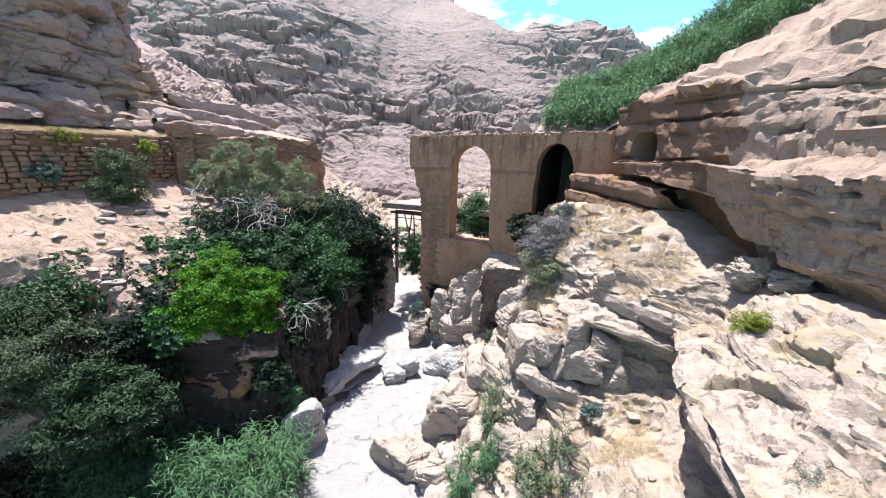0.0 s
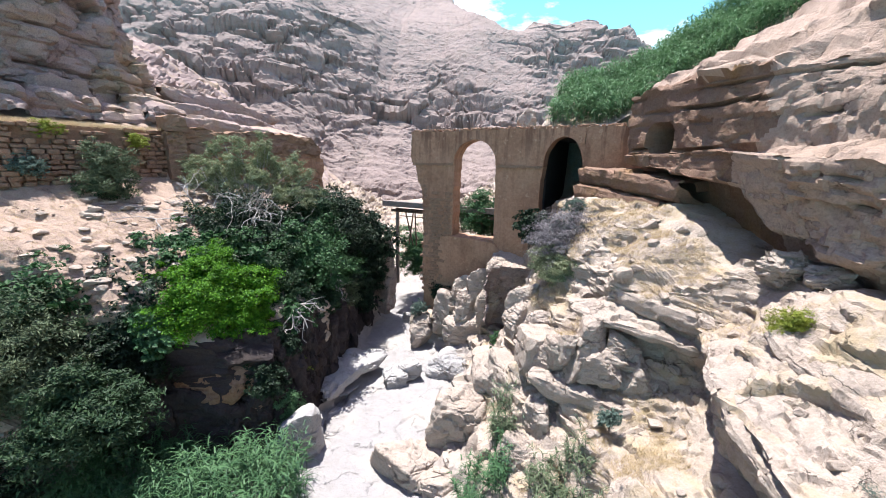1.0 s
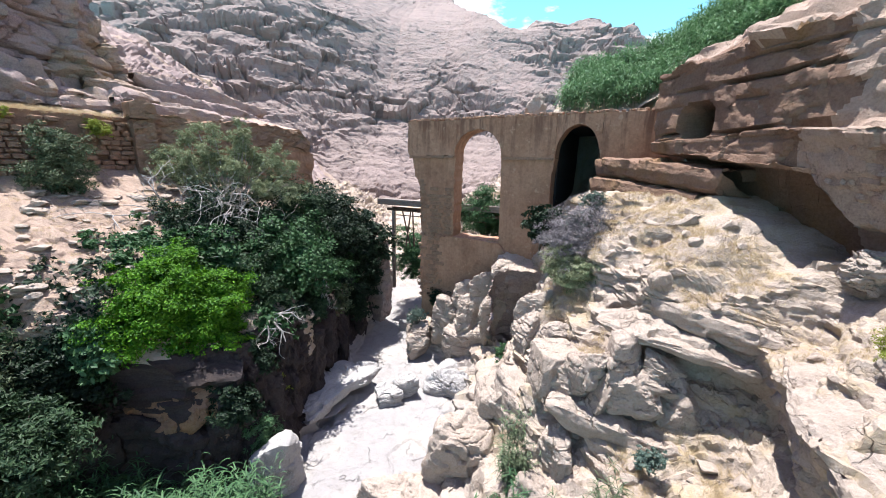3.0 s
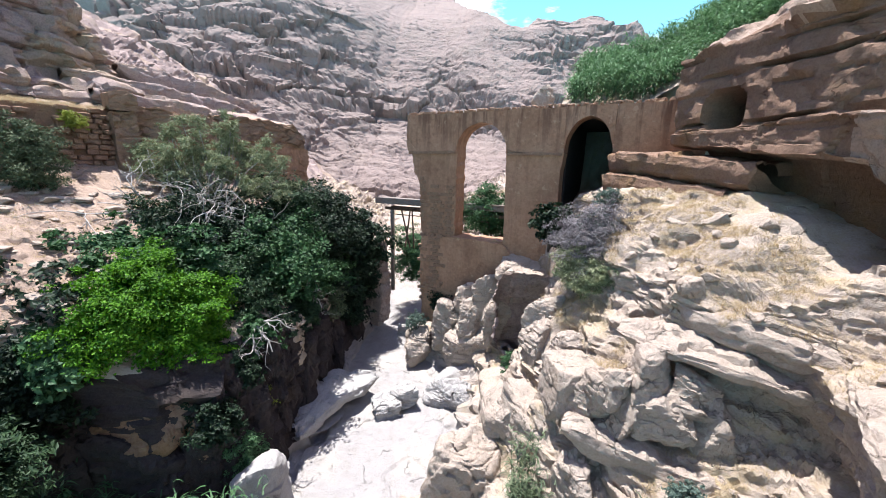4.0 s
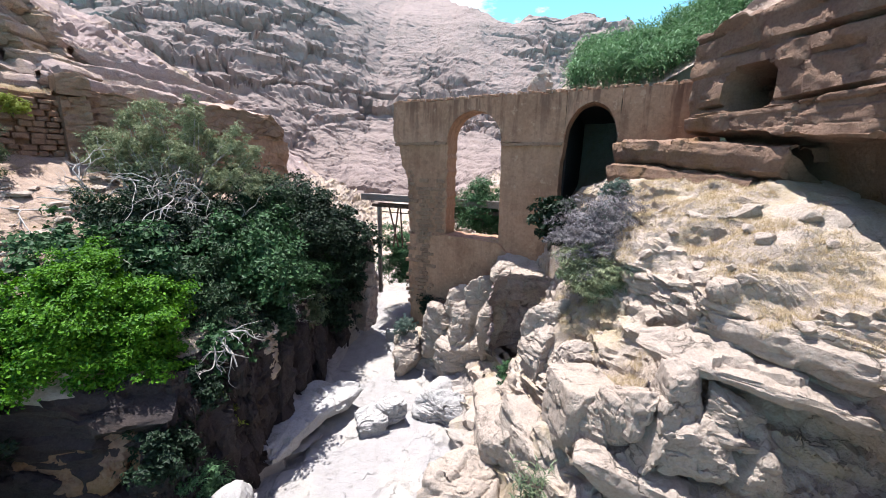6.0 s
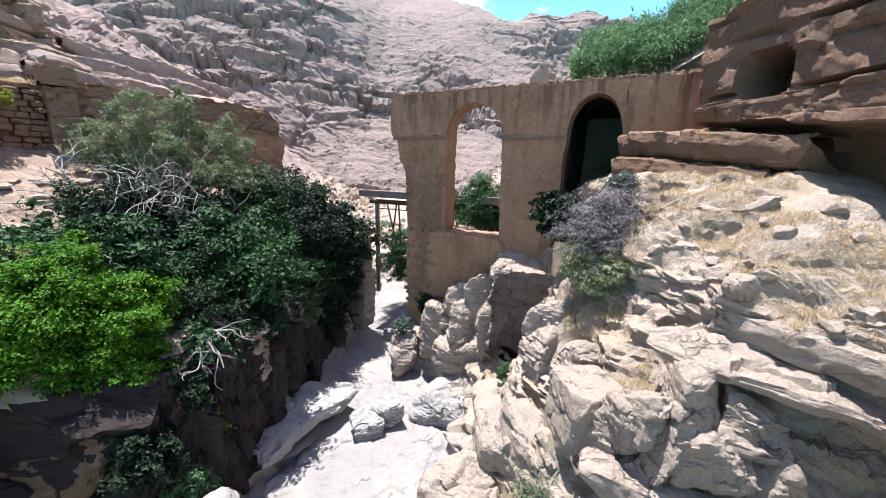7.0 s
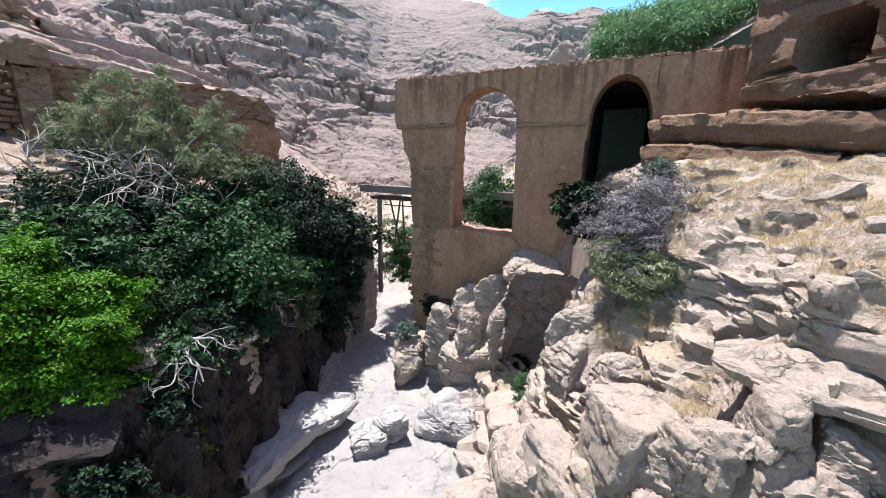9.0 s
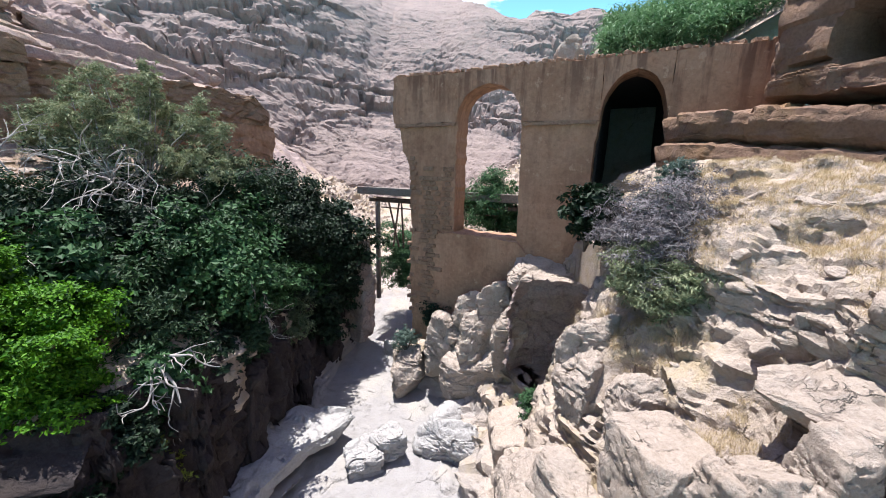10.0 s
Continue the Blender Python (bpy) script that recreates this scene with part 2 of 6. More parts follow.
ROCK = rock_material("limestone", (0.421, 0.355, 0.304), (0.381, 0.316, 0.264), (0.233, 0.183, 0.146), (0.339, 0.268, 0.208), (0.5, 0.75), 0.3)
# cliff limestone as it looks sunlit; the terrace has it too
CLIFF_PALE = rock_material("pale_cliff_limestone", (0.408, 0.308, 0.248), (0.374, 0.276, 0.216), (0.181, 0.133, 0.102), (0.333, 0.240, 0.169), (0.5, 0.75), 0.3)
# the same limestone, browner and with the face's shade put into its colour
CLIFF_SHADED = rock_material("shaded_cliff_limestone", (0.264, 0.171, 0.121), (0.206, 0.127, 0.088), (0.115, 0.069, 0.050), (0.214, 0.120, 0.042), (0.52, 0.66), 0.5)
CLIFF_OCHRE = rock_material("ochre_limestone", (0.395, 0.311, 0.287), (0.293, 0.223, 0.202), (0.140, 0.106, 0.101), (0.330, 0.245, 0.140), (0.50, 0.66), 0.6)
# tufa brown sunk to near black: deep shade is put into the colour
TUFA_SHADED = rock_material("shade_darkened_tufa", (0.052, 0.042, 0.042), (0.034, 0.027, 0.027), (0.015, 0.012, 0.013), (0.055, 0.038, 0.025), (0.52, 0.68), 0.2, 1.3)
HILL = rock_material("hill_rock", (0.304, 0.241, 0.219), (0.226, 0.177, 0.160), (0.096, 0.074, 0.066), (0.252, 0.201, 0.171), (0.45, 0.7), 0.5, 0.55)


def plaster_material():
    m, nt, b = nodes_of("old_plaster", 0.93)
    co = nt.nodes.new("ShaderNodeNewGeometry").outputs["Position"]
    big = noise_at(nt, co, 0.42, 7, 0.7)
    fine = noise_at(nt, co, 5.0, 8, 0.7)
    streak = noise_at(nt, co, 1.5, 5, 0.65, (1.5, 1.5, 0.16))
    patch = noise_at(nt, co, 1.6, 7, 0.7)
    col = ramp(nt, big, [(0.40, (0.229, 0.125, 0.076)), (0.5, (0.314, 0.179, 0.112)), (0.60, (0.382, 0.229, 0.149))])
    col = mix(nt, 0.4, col, ramp(nt, fine, [(0.3, (0.178, 0.097, 0.060)), (0.6, (0.389, 0.236, 0.151))]))
    high = node(nt, "ShaderNodeMapRange", [(node(nt, "ShaderNodeSeparateXYZ", [(co, "Vector")]).outputs["Z"], "Value")], From_Min=15.6, From_Max=18.6).outputs[0]
    drip = mix(nt, 1.0, ramp(nt, streak, [(0.47, (0, 0, 0)), (0.60, (0.85, 0.85, 0.85))]), ramp(nt, high, [(0.0, (0.25, 0.25, 0.25)), (1.0, (1, 1, 1))]), "MULTIPLY")
    col = mix(nt, drip, col, (0.127, 0.071, 0.048))
    col = mix(nt, ramp(nt, patch, [(0.60, (0, 0, 0)), (0.66, (0.7, 0.7, 0.7))]), col, (0.424, 0.279, 0.187))
    col = mix(nt, ramp(nt, patch, [(0.34, (0.5, 0.5, 0.5)), (0.42, (0, 0, 0))]), col, (0.162, 0.089, 0.058))
    nt.links.new(col, b.inputs["Base Color"])
    bumped(nt, b, mix(nt, 0.5, fine, patch), 0.9, 0.06)
    return m


PLASTER = plaster_material()
STONE = rock_material("wall_stone", (0.319, 0.204, 0.138), (0.242, 0.150, 0.100), (0.132, 0.080, 0.054), (0.276, 0.184, 0.118), (0.5, 0.75), 0.2, 1.5)
BED = rock_material("washed_limestone", (0.40, 0.385, 0.375), (0.385, 0.368, 0.355), (0.25, 0.235, 0.225), (0.350, 0.325, 0.300), (0.55, 0.75), 0.15)
CONCRETE = rock_material("concrete", (0.265, 0.230, 0.207), (0.219, 0.190, 0.167), (0.150, 0.127, 0.109), (0.196, 0.167, 0.144), (0.5, 0.75), 0.1)


def washed(base, clean):
    """Ground rock that floods have scoured pale near the stream bed."""
    m, nt, b = nodes_of("gorge_rock", 0.92)
    geo = nt.nodes.new("ShaderNodeNewGeometry").outputs["Position"]
    sep = node(nt, "ShaderNodeSeparateXYZ", [(geo, "Vector")])
    wob = noise_at(nt, geo, 0.6, 4)
    low = nt.nodes.new("ShaderNodeMath")
    low.operation = "MULTIPLY_ADD"
    low.inputs[1].default_value = 2.4
    nt.links.new(wob, low.inputs[0])
    nt.links.new(sep.outputs["Z"], low.inputs[2])
    fac = ramp(nt, node(nt, "ShaderNodeMapRange", [(low.outputs[0], "Value")], **{"From_Min": 1.6, "From_Max": 3.2}).outputs[0], [(0.0, (1, 1, 1)), (1.0, (0, 0, 0))])
    fine = noise_at(nt, geo, 3.2, 8, 0.7)
    big = noise_at(nt, geo, 0.3, 5, 0.6)
    speck = noise_at(nt, geo, 13, 4, 0.7)
    patch = noise_at(nt, geo, 1.1, 7, 0.72)
    dry = ramp(nt, fine, [(0.36, base[2]), (0.46, base[1]), (0.60, base[0])])
    dry = mix(nt, 0.5, dry, ramp(nt, patch, [(0.33, base[2]), (0.46, base[1]), (0.6, base[0])]))
    dry = mix(nt, 0.38, dry, ramp(nt, speck, [(0.36, base[2]), (0.58, base[0])]))
    soil = noise_at(nt, geo, 0.45, 6, 0.75)
    dry = mix(nt, ramp(nt, soil, [(0.5, (0, 0, 0)), (0.64, (0.8, 0.8, 0.8))]), dry, (0.346, 0.270, 0.162))
    wet = ramp(nt, fine, [(0.25, clean[2]), (0.45, clean[1]), (0.68, clean[0])])
    wet = mix(nt, 0.35, wet, ramp(nt, patch, [(0.36, clean[2]), (0.5, clean[1]), (0.6, clean[0])]))
    wet = mix(nt, ramp(nt, big, [(0.5, (0, 0, 0)), (0.7, (0.6, 0.6, 0.6))]), wet, (0.396, 0.360, 0.310))
    crack = crack_lines(nt, geo, 1.1, 0.022)
    crack2 = crack_lines(nt, geo, 3.8, 0.03)
    both = mix(nt, 1.0, crack, mix(nt, 0.25, (0, 0, 0), crack2), "LIGHTEN")
    dry = mix(nt, mix(nt, 0.7, (0, 0, 0), both), dry, tuple(0.45 * c for c in base[2]))
    wet = mix(nt, mix(nt, 0.06, (0, 0, 0), crack), wet, clean[2])
    nt.links.new(mix(nt, fac, dry, wet), b.inputs["Base Color"])
    hs = mix(nt, both, mix(nt, 0.4, mix(nt, 0.5, fine, patch), speck), (0, 0, 0))
    bumped(nt, b, hs, 1.0, 0.18)
    return m


GORGE = washed(((0.407, 0.341, 0.289), (0.377, 0.310, 0.255), (0.230, 0.180, 0.141)), ((0.300, 0.286, 0.282), (0.288, 0.272, 0.265), (0.215, 0.197, 0.190)))


def leaf_material(name, a, b_, trans=0.25):
    m, nt, b = nodes_of(name, 0.6)
    geo = nt.nodes.new("ShaderNodeNewGeometry")
    col = ramp(nt, geo.outputs["Random Per Island"], [(0.0, a), (1.0, b_)])
    nt.links.new(col, b.inputs["Base Color"])
    tr = nt.nodes.new("ShaderNodeBsdfTranslucent")
    nt.links.new(col, tr.inputs["Color"])
    ms = nt.nodes.new("ShaderNodeMixShader")
    ms.inputs[0].default_value = trans
    nt.links.new(b.outputs[0], ms.inputs[1])
    nt.links.new(tr.outputs[0], ms.inputs[2])
    nt.links.new(ms.outputs[0], nt.nodes["Material Output"].inputs[0])
    return m


LEAF_BRIGHT = leaf_material("bright_leaf", (0.018, 0.082, 0.004), (0.091, 0.235, 0.007), 0.25)
# dark green taken near black, so the bank's shade sits in the leaves
LEAF_DARK = leaf_material("shade_darkened_leaf", (0.004, 0.013, 0.006), (0.016, 0.037, 0.015), 0.12)
LEAF_GREY = leaf_material("grey_leaf", (0.039, 0.060, 0.030), (0.114, 0.147, 0.078), 0.15)
LEAF_MID = leaf_material("mid_leaf", (0.009, 0.028, 0.012), (0.040, 0.076, 0.031), 0.15)
LEAF_FRESH = leaf_material("fresh_leaf", (0.014, 0.050, 0.017), (0.053, 0.120, 0.043), 0.2)
LEAF_BLUE = leaf_material("blue_leaf", (0.058, 0.094, 0.079), (0.130, 0.180, 0.144), 0.2)
LEAF_REED = leaf_material("reed_leaf", (0.020, 0.065, 0.026), (0.072, 0.151, 0.061), 0.2)
LEAF_DRY = leaf_material("dry_grass", (0.400, 0.310, 0.180), (0.490, 0.395, 0.250), 0.3)
LEAF_TWIG = leaf_material("twig_leaf", (0.085, 0.078, 0.084), (0.194, 0.175, 0.184), 0.1)
LEAF_OLIVE = leaf_material("olive_leaf", (0.110, 0.143, 0.070), (0.324, 0.349, 0.210), 0.25)
LEAF_CANE = leaf_material("cane_leaf", (0.040, 0.105, 0.040), (0.140, 0.250, 0.120), 0.3)
LEAF_YELLOW = leaf_material("yellow_green_leaf", (0.144, 0.187, 0.022), (0.259, 0.288, 0.050), 0.3)
BARK, _nt, _b = nodes_of("bark", 0.9)
_co = _nt.nodes.new("ShaderNodeNewGeometry").outputs["Position"]
_nt.links.new(ramp(_nt, noise_at(_nt, _co, 6.0), [(0.3, (0.072, 0.054, 0.040)), (0.7, (0.173, 0.144, 0.115))]), _b.inputs["Base Color"])
TWIG, _nt, _b = nodes_of("dead_twig", 0.9)
_co = _nt.nodes.new("ShaderNodeNewGeometry").outputs["Position"]
_nt.links.new(ramp(_nt, noise_at(_nt, _co, 5.0), [(0.3, (0.216, 0.194, 0.180)), (0.7, (0.418, 0.396, 0.374))]), _b.inputs["Base Color"])


# line of the aqueduct: a point on its face, its way and the way through it
A0, AD, AN = Vector((-3.424, 34.53, 0)), Vector((0.9244, -0.3814, 0)), Vector((0.3814, 0.9244, 0))


# ---- the gorge: cross-sections from the left hill, over the stream bed, to the foot of the cliff ----
# each section: y, then x and z of the same nineteen edges
SECTIONS = []


def section(y, left, bed, right):
    SECTIONS.append((y, left + bed + right))


section(-30, [(-75, 30), (-40, 17.6), (-38.6, 13.2), (-33, 11), (-31, 9), (-29, 5.5), (-28.6, 3), (-28, 0.0)], [(-19, -0.3), (-4, -0.4), (-1, -0.2)],
        [(0.5, 0.8), (3, 2.3), (5.0, 4.0), (5.0, 5.2), (7, 6.2), (8.5, 7.0), (8.0, 9.9), (9.5, 10.8), (12, 12.2), (20, 12.3)])
section(8, [(-75, 30), (-35, 17.5), (-33.6, 13.4), (-27, 11), (-25.5, 9), (-24, 5.5), (-23.6, 3), (-23, 0.3)], [(-16, 0.1), (-4, -0.1), (-1.2, 0.1)],
        [(0.3, 1.2), (3, 2.5), (5.2, 4.0), (5.2, 5.0), (7, 5.8), (9.5, 6.8), (7.4, 9.7), (9.4, 10.8), (11.4, 12.8), (20, 13.0)])
section(11, [(-75, 30), (-32, 17.6), (-30.9, 13.5), (-25, 11.2), (-24, 9), (-22.5, 5.5), (-22.2, 3), (-21.5, 0.3)], [(-14, 0.1), (-3.5, 0), (-1.0, 0.1)],
        [(0.3, 1.4), (3, 3.0), (5.3, 4.3), (5.4, 5.1), (7.2, 5.6), (9.7, 6.6), (7.6, 9.9), (9.6, 11.0), (11.8, 12.8), (20, 13.0)])
section(12.6, [(-75, 30), (-31.0, 17.6), (-29.9, 13.6), (-24, 11.3), (-23, 9), (-21.8, 5.6), (-21.5, 3), (-20.9, 0.3)], [(-13.3, 0.1), (-3.4, 0), (-1.0, 0.1)],
        [(0.3, 1.5), (2.9, 3.2), (5.2, 4.5), (5.6, 5.2), (7.6, 5.8), (10.0, 6.8), (8.5, 10.0), (9.8, 11.0), (11.8, 12.7), (20, 12.9)])
section(14, [(-75, 30), (-29.8, 17.7), (-28.8, 13.7), (-23, 11.4), (-22, 9), (-21, 5.8), (-20.8, 3), (-20.2, 0.3)], [(-12.5, 0.1), (-3.2, 0), (-1.0, 0.2)],
        [(0.3, 1.6), (2.8, 3.5), (5.2, 4.8), (5.8, 5.4), (8.2, 6.1), (10.8, 7.2), (9.6, 10.1), (10.3, 10.9), (11.8, 12.6), (20, 12.8)])
section(15.2, [(-75, 30), (-29.0, 17.7), (-28.0, 13.8), (-22.2, 11.5), (-21.1, 9), (-19.8, 5.8), (-19.6, 3), (-18.9, 0.3)], [(-11.7, 0.1), (-3.3, 0), (-1.1, 0.2)],
        [(0.3, 1.7), (2.7, 3.7), (4.8, 4.9), (5.8, 5.6), (8.6, 6.2), (11.3, 7.4), (10.4, 10.1), (10.9, 10.9), (12, 12.4), (20, 12.7)])
section(16.2, [(-75, 30), (-28.4, 17.7), (-27.4, 13.9), (-21.5, 11.5), (-20.4, 9), (-18.8, 5.8), (-18.6, 3), (-17.9, 0.3)], [(-11.0, 0), (-3.4, 0), (-1.2, 0.2)],
        [(0.3, 1.8), (2.6, 3.9), (4.3, 5.0), (5.4, 5.9), (8.4, 6.6), (10.6, 7.8), (9.7, 10.2), (10.3, 11.0), (11.7, 12.5), (20, 12.6)])
section(17.2, [(-75, 30), (-27.9, 17.7), (-26.8, 14), (-21, 11.6), (-19.8, 9), (-17.6, 5.9), (-17.4, 3), (-16.6, 0.3)], [(-10.2, 0), (-3.4, 0), (-1.2, 0.2)],
        [(0.3, 1.9), (2.5, 4.0), (4.0, 5.1), (5.2, 6.6), (7.0, 7.3), (8.8, 8.6), (8.2, 10.4), (9.1, 11.2), (11.4, 12.6), (20, 12.6)])
section(18.2, [(-75, 30), (-27.5, 17.7), (-26.3, 14.1), (-20.2, 11.7), (-17, 9.4), (-11.6, 6.0), (-11.8, 3.1), (-11.2, 0.4)], [(-8.2, 0), (-3.4, 0), (-1.2, 0.2)],
        [(0.3, 1.8), (2.4, 3.9), (3.8, 5.2), (4.3, 6.3), (6.0, 7.7), (7.5, 9.5), (7.5, 10.9), (8.7, 11.9), (11.3, 12.9), (20, 12.7)])
section(19, [(-70, 30), (-27.0, 17.7), (-25.9, 14.1), (-19.6, 11.6), (-15.5, 9.4), (-9.7, 6.2), (-10.9, 3.2), (-10.3, 0.4)], [(-7.4, 0), (-3.5, 0), (-1.2, 0.2)],
        [(0.3, 1.7), (2.3, 3.8), (3.6, 6.0), (4.3, 7.4), (5.9, 8.2), (7.0, 9.9), (7.2, 11.1), (8.5, 12.2), (11.2, 13.5), (20, 13.2)])
section(22, [(-70, 30), (-25.7, 17.8), (-24.7, 14.3), (-18.6, 12.1), (-14.5, 10.2), (-8.6, 6.8), (-9.8, 4), (-8.8, 0.5)], [(-7.4, 0), (-3.5, 0), (-1.0, 0.3)],
        [(0.4, 1.5), (2.0, 3.0), (3.2, 4.8), (3.6, 6.6), (5.2, 9.0), (6.5, 10.9), (6.8, 11.6), (8.6, 13.1), (11.0, 14.3), (20, 14.0)])
section(26, [(-70, 30), (-24.2, 17.9), (-23.2, 14.5), (-17, 12.3), (-13, 10.4), (-8.0, 6.8), (-9.2, 4), (-8.4, 0.8)], [(-6.4, 0.1), (-3.3, 0), (-0.6, 0.2)],
        [(0.6, 1.0), (2.6, 2.6), (3.8, 3.6), (4.3, 6.6), (5.5, 9.8), (6.6, 11.8), (6.9, 12.5), (8.3, 13.7), (10.6, 14.8), (20, 14.6)])
section(31, [(-70, 30), (-22.0, 17.9), (-20.9, 14.6), (-15, 12), (-12, 9.6), (-8.6, 6.0), (-9.6, 3.5), (-8.8, 0.6)], [(-7.8, 0), (-4.0, 0), (0.2, 0.2)],
        [(1.0, 1.2), (2.0, 2.8), (3.2, 4.2), (3.7, 6.0), (5, 8.2), (6.4, 11.0), (6.8, 12.0), (7.6, 13.0), (9.2, 14.5), (20, 15)])
section(33.4, [(-72, 31), (-20.5, 17.9), (-19.4, 14.5), (-14.3, 11.8), (-11.8, 9.5), (-8.8, 5.8), (-9.4, 3.3), (-8.6, 0.6)], [(-7.9, 0), (-4.6, 0), (-2.8, 0.2)],
        [(-1.6, 1.4), (-0.2, 3.0), (1.2, 4.6), (2.6, 6.2), (4.6, 8.2), (6.0, 11.4), (6.7, 14.5), (8.4, 16.0), (10.5, 17.0), (27, 24)])
section(36, [(-75, 32), (-19, 17.9), (-17.9, 14.3), (-13.6, 11.5), (-11.5, 9.3), (-8.4, 5.6), (-9.0, 3), (-8.5, 0.6)], [(-7.8, 0), (-5.4, 0), (-3.9, 0.3)],
        [(-2.3, 2.6), (-1.4, 4.4), (0, 6), (1.5, 7.5), (4, 9.0), (5.8, 12), (6.6, 17.0), (9, 18.8), (12, 19.6), (40, 34)])
section(41, [(-75, 34), (-15, 18), (-14.5, 15.3), (-12.6, 11.5), (-11.0, 9), (-8.2, 5.6), (-8.6, 3), (-7.8, 0.6)], [(-7.0, 0.2), (-4.9, 0.2), (-3.6, 0.5)],
        [(-2.0, 2.8), (-1, 4.6), (0, 6), (1.5, 7.5), (4, 9.0), (6, 12), (7.5, 17.0), (10, 19), (13, 21), (40, 36)])
section(48, [(-75, 36), (-30, 20), (-22, 15.3), (-16, 11.5), (-13.0, 9), (-9.4, 5.6), (-9.0, 3.4), (-8.0, 1.6)], [(-7.0, 1.2), (-4.6, 1.2), (-2.6, 1.6)],
        [(-1.6, 3.2), (0, 4.8), (1, 6), (2.5, 7.5), (5, 9.0), (7, 12), (8.5, 15.0), (11, 18), (14, 21), (40, 36)])
section(60, [(-70, 38), (-40, 22), (-30, 16), (-24, 12), (-20, 9), (-17, 6), (-15, 4), (-14, 3)], [(-12, 2), (-10, 2), (-8, 2.5)],
        [(-6, 4), (-4, 5), (-2, 6), (1, 7), (4, 8.5), (8, 11), (10, 14.0), (14, 18), (18, 22), (40, 36)])
section(95, [(-70, 34), (-50, 24), (-36, 16), (-30, 12), (-26, 11), (-22, 10), (-18, 9), (-15, 8)], [(-12, 8), (-8, 8), (-4, 8.5)],
        [(0, 9), (4, 10), (8, 12), (14, 15), (20, 19), (26, 23), (32, 27), (40, 32), (50, 36), (80, 46)])


def gorge(ys, per_edge):
    sy = np.array([s[0] for s in SECTIONS], float)
    table = np.array([s[1] for s in SECTIONS], float)
    cols = []
    for k in range(table.shape[1] - 1):
        n = per_edge[k]
        f = np.linspace(0, 1, n, endpoint=False)
        cols += [(k, a) for a in f]
    cols.append((table.shape[1] - 2, 1.0))
    px = np.stack([np.interp(ys, sy, table[:, k, 0]) for k in range(table.shape[1])], 1)
    pz = np.stack([np.interp(ys, sy, table[:, k, 1]) for k in range(table.shape[1])], 1)
    for k in range(5, table.shape[1]):
        at = np.stack((ys * 0.55, np.full_like(ys, k * 7.3), np.zeros_like(ys)), -1)
        amp = 0.12 if 8 <= k <= 10 else 0.55
        px[:, k] += amp * (vnoise(at, 301) + 0.6 * vnoise(at * 2.3, 302))
        pz[:, k] += 0.45 * amp * (vnoise(at, 303) + 0.6 * vnoise(at * 2.3, 304))
    x = np.stack([px[:, k] * (1 - a) + px[:, k + 1] * a for k, a in cols], 1)
    z = np.stack([pz[:, k] * (1 - a) + pz[:, k + 1] * a for k, a in cols], 1)
    p = np.stack((x, np.repeat(ys[:, None], x.shape[1], 1), z), -1)
    n = grid_normals(p)
    n *= np.sign(n[..., 2:3].mean())
    edge = np.array([k + a for k, a in cols])
    rough = np.interp(edge, [0, 1, 2, 3, 4, 5, 7, 8, 9, 10, 11, 13, 17, 20], [1.2, 0.6, 0.6, 0.65, 0.65, 0.9, 1.0, 0.3, 0.14, 0.22, 0.8, 1.0, 0.8, 0.5])[None]
    q = p + 0.8 * np.stack((fbm(p * 0.45, 3, 3), fbm(p * 0.45, 4, 3), 0.45 * fbm(p * 0.45, 5, 3)), -1) * rough[..., None]
    flat = step01(0.35, 0.75, n[..., 2]) * np.clip(rough * 1.3, 0, 1)
    down = n[..., :2] / np.maximum(np.linalg.norm(n[..., :2], axis=-1, keepdims=True), 0.15)
    for h, seed, k, block, some in ((1.05, 6, 0.75, 2.4, step01(-0.45, -0.1, fbm(p * 0.12, 8, 2))), (0.45, 7, 0.5, 1.3, step01(0.0, 0.35, fbm(p * 0.25, 9, 2)))):
        some = some * (1 - 0.75 * (h > 1) * step01(6.4, 7.6, p[..., 0]) * step01(14.5, 16.5, p[..., 1]))
        some = some * (1 - 0.85 * step01(-11, -13.5, p[..., 0]))
        some = some * (1 - (0.7 if h > 1 else 0.35) * step01(2.5, 4.5, p[..., 0]) * step01(32, 28, p[..., 1]))
        rise, reach = stepped(q, h, seed, (-0.10, 0.07), 0.3, block)
        q[..., 2] += rise * flat * some
        q[..., :2] += down * (k * reach * flat * some)[..., None]
    d = rock_relief(q, 11, 0.7, 0.10, 0.14, 1.35, 0.15, (-0.08, 0.06))
    d = d * 0.6 + 0.24 * facets(q, 1.9, 211, 0.3) + 0.10 * facets(q, 0.7, 221, 0.45) + 0.035 * facets(q, 0.33, 231)
    out = q + n * (d * rough * (1 + 2.2 * step01(45, 58, p[..., 1])))[..., None]
    pit = np.abs((out[..., 0] - 4.3) / 1.75) ** 3 + np.abs((out[..., 1] - 28.3) / 2.3) ** 3
    pit = 1 - step01(0.85, 1.1, pit)
    out[..., 2] = out[..., 2] * (1 - pit) + np.minimum(out[..., 2], 3.5) * pit
    u = (out[..., 0] - A0.x) * AD.x + (out[..., 1] - A0.y) * AD.y
    v = (out[..., 0] - A0.x) * AN.x + (out[..., 1] - A0.y) * AN.y
    # ground sunk behind the right arch so that its inside stays dark
    out[..., 2] -= 6.5 * step01(0.2, 0.7, v) * step01(9.0, 9.8, u) * step01(15.2, 14.4, u) * step01(14, 12, v)
    return out


ys = np.concatenate((np.linspace(-30, 5, 40, endpoint=False), np.arange(5, 34, 0.1), np.arange(34, 46, 0.3), np.linspace(46, 96, 150)))
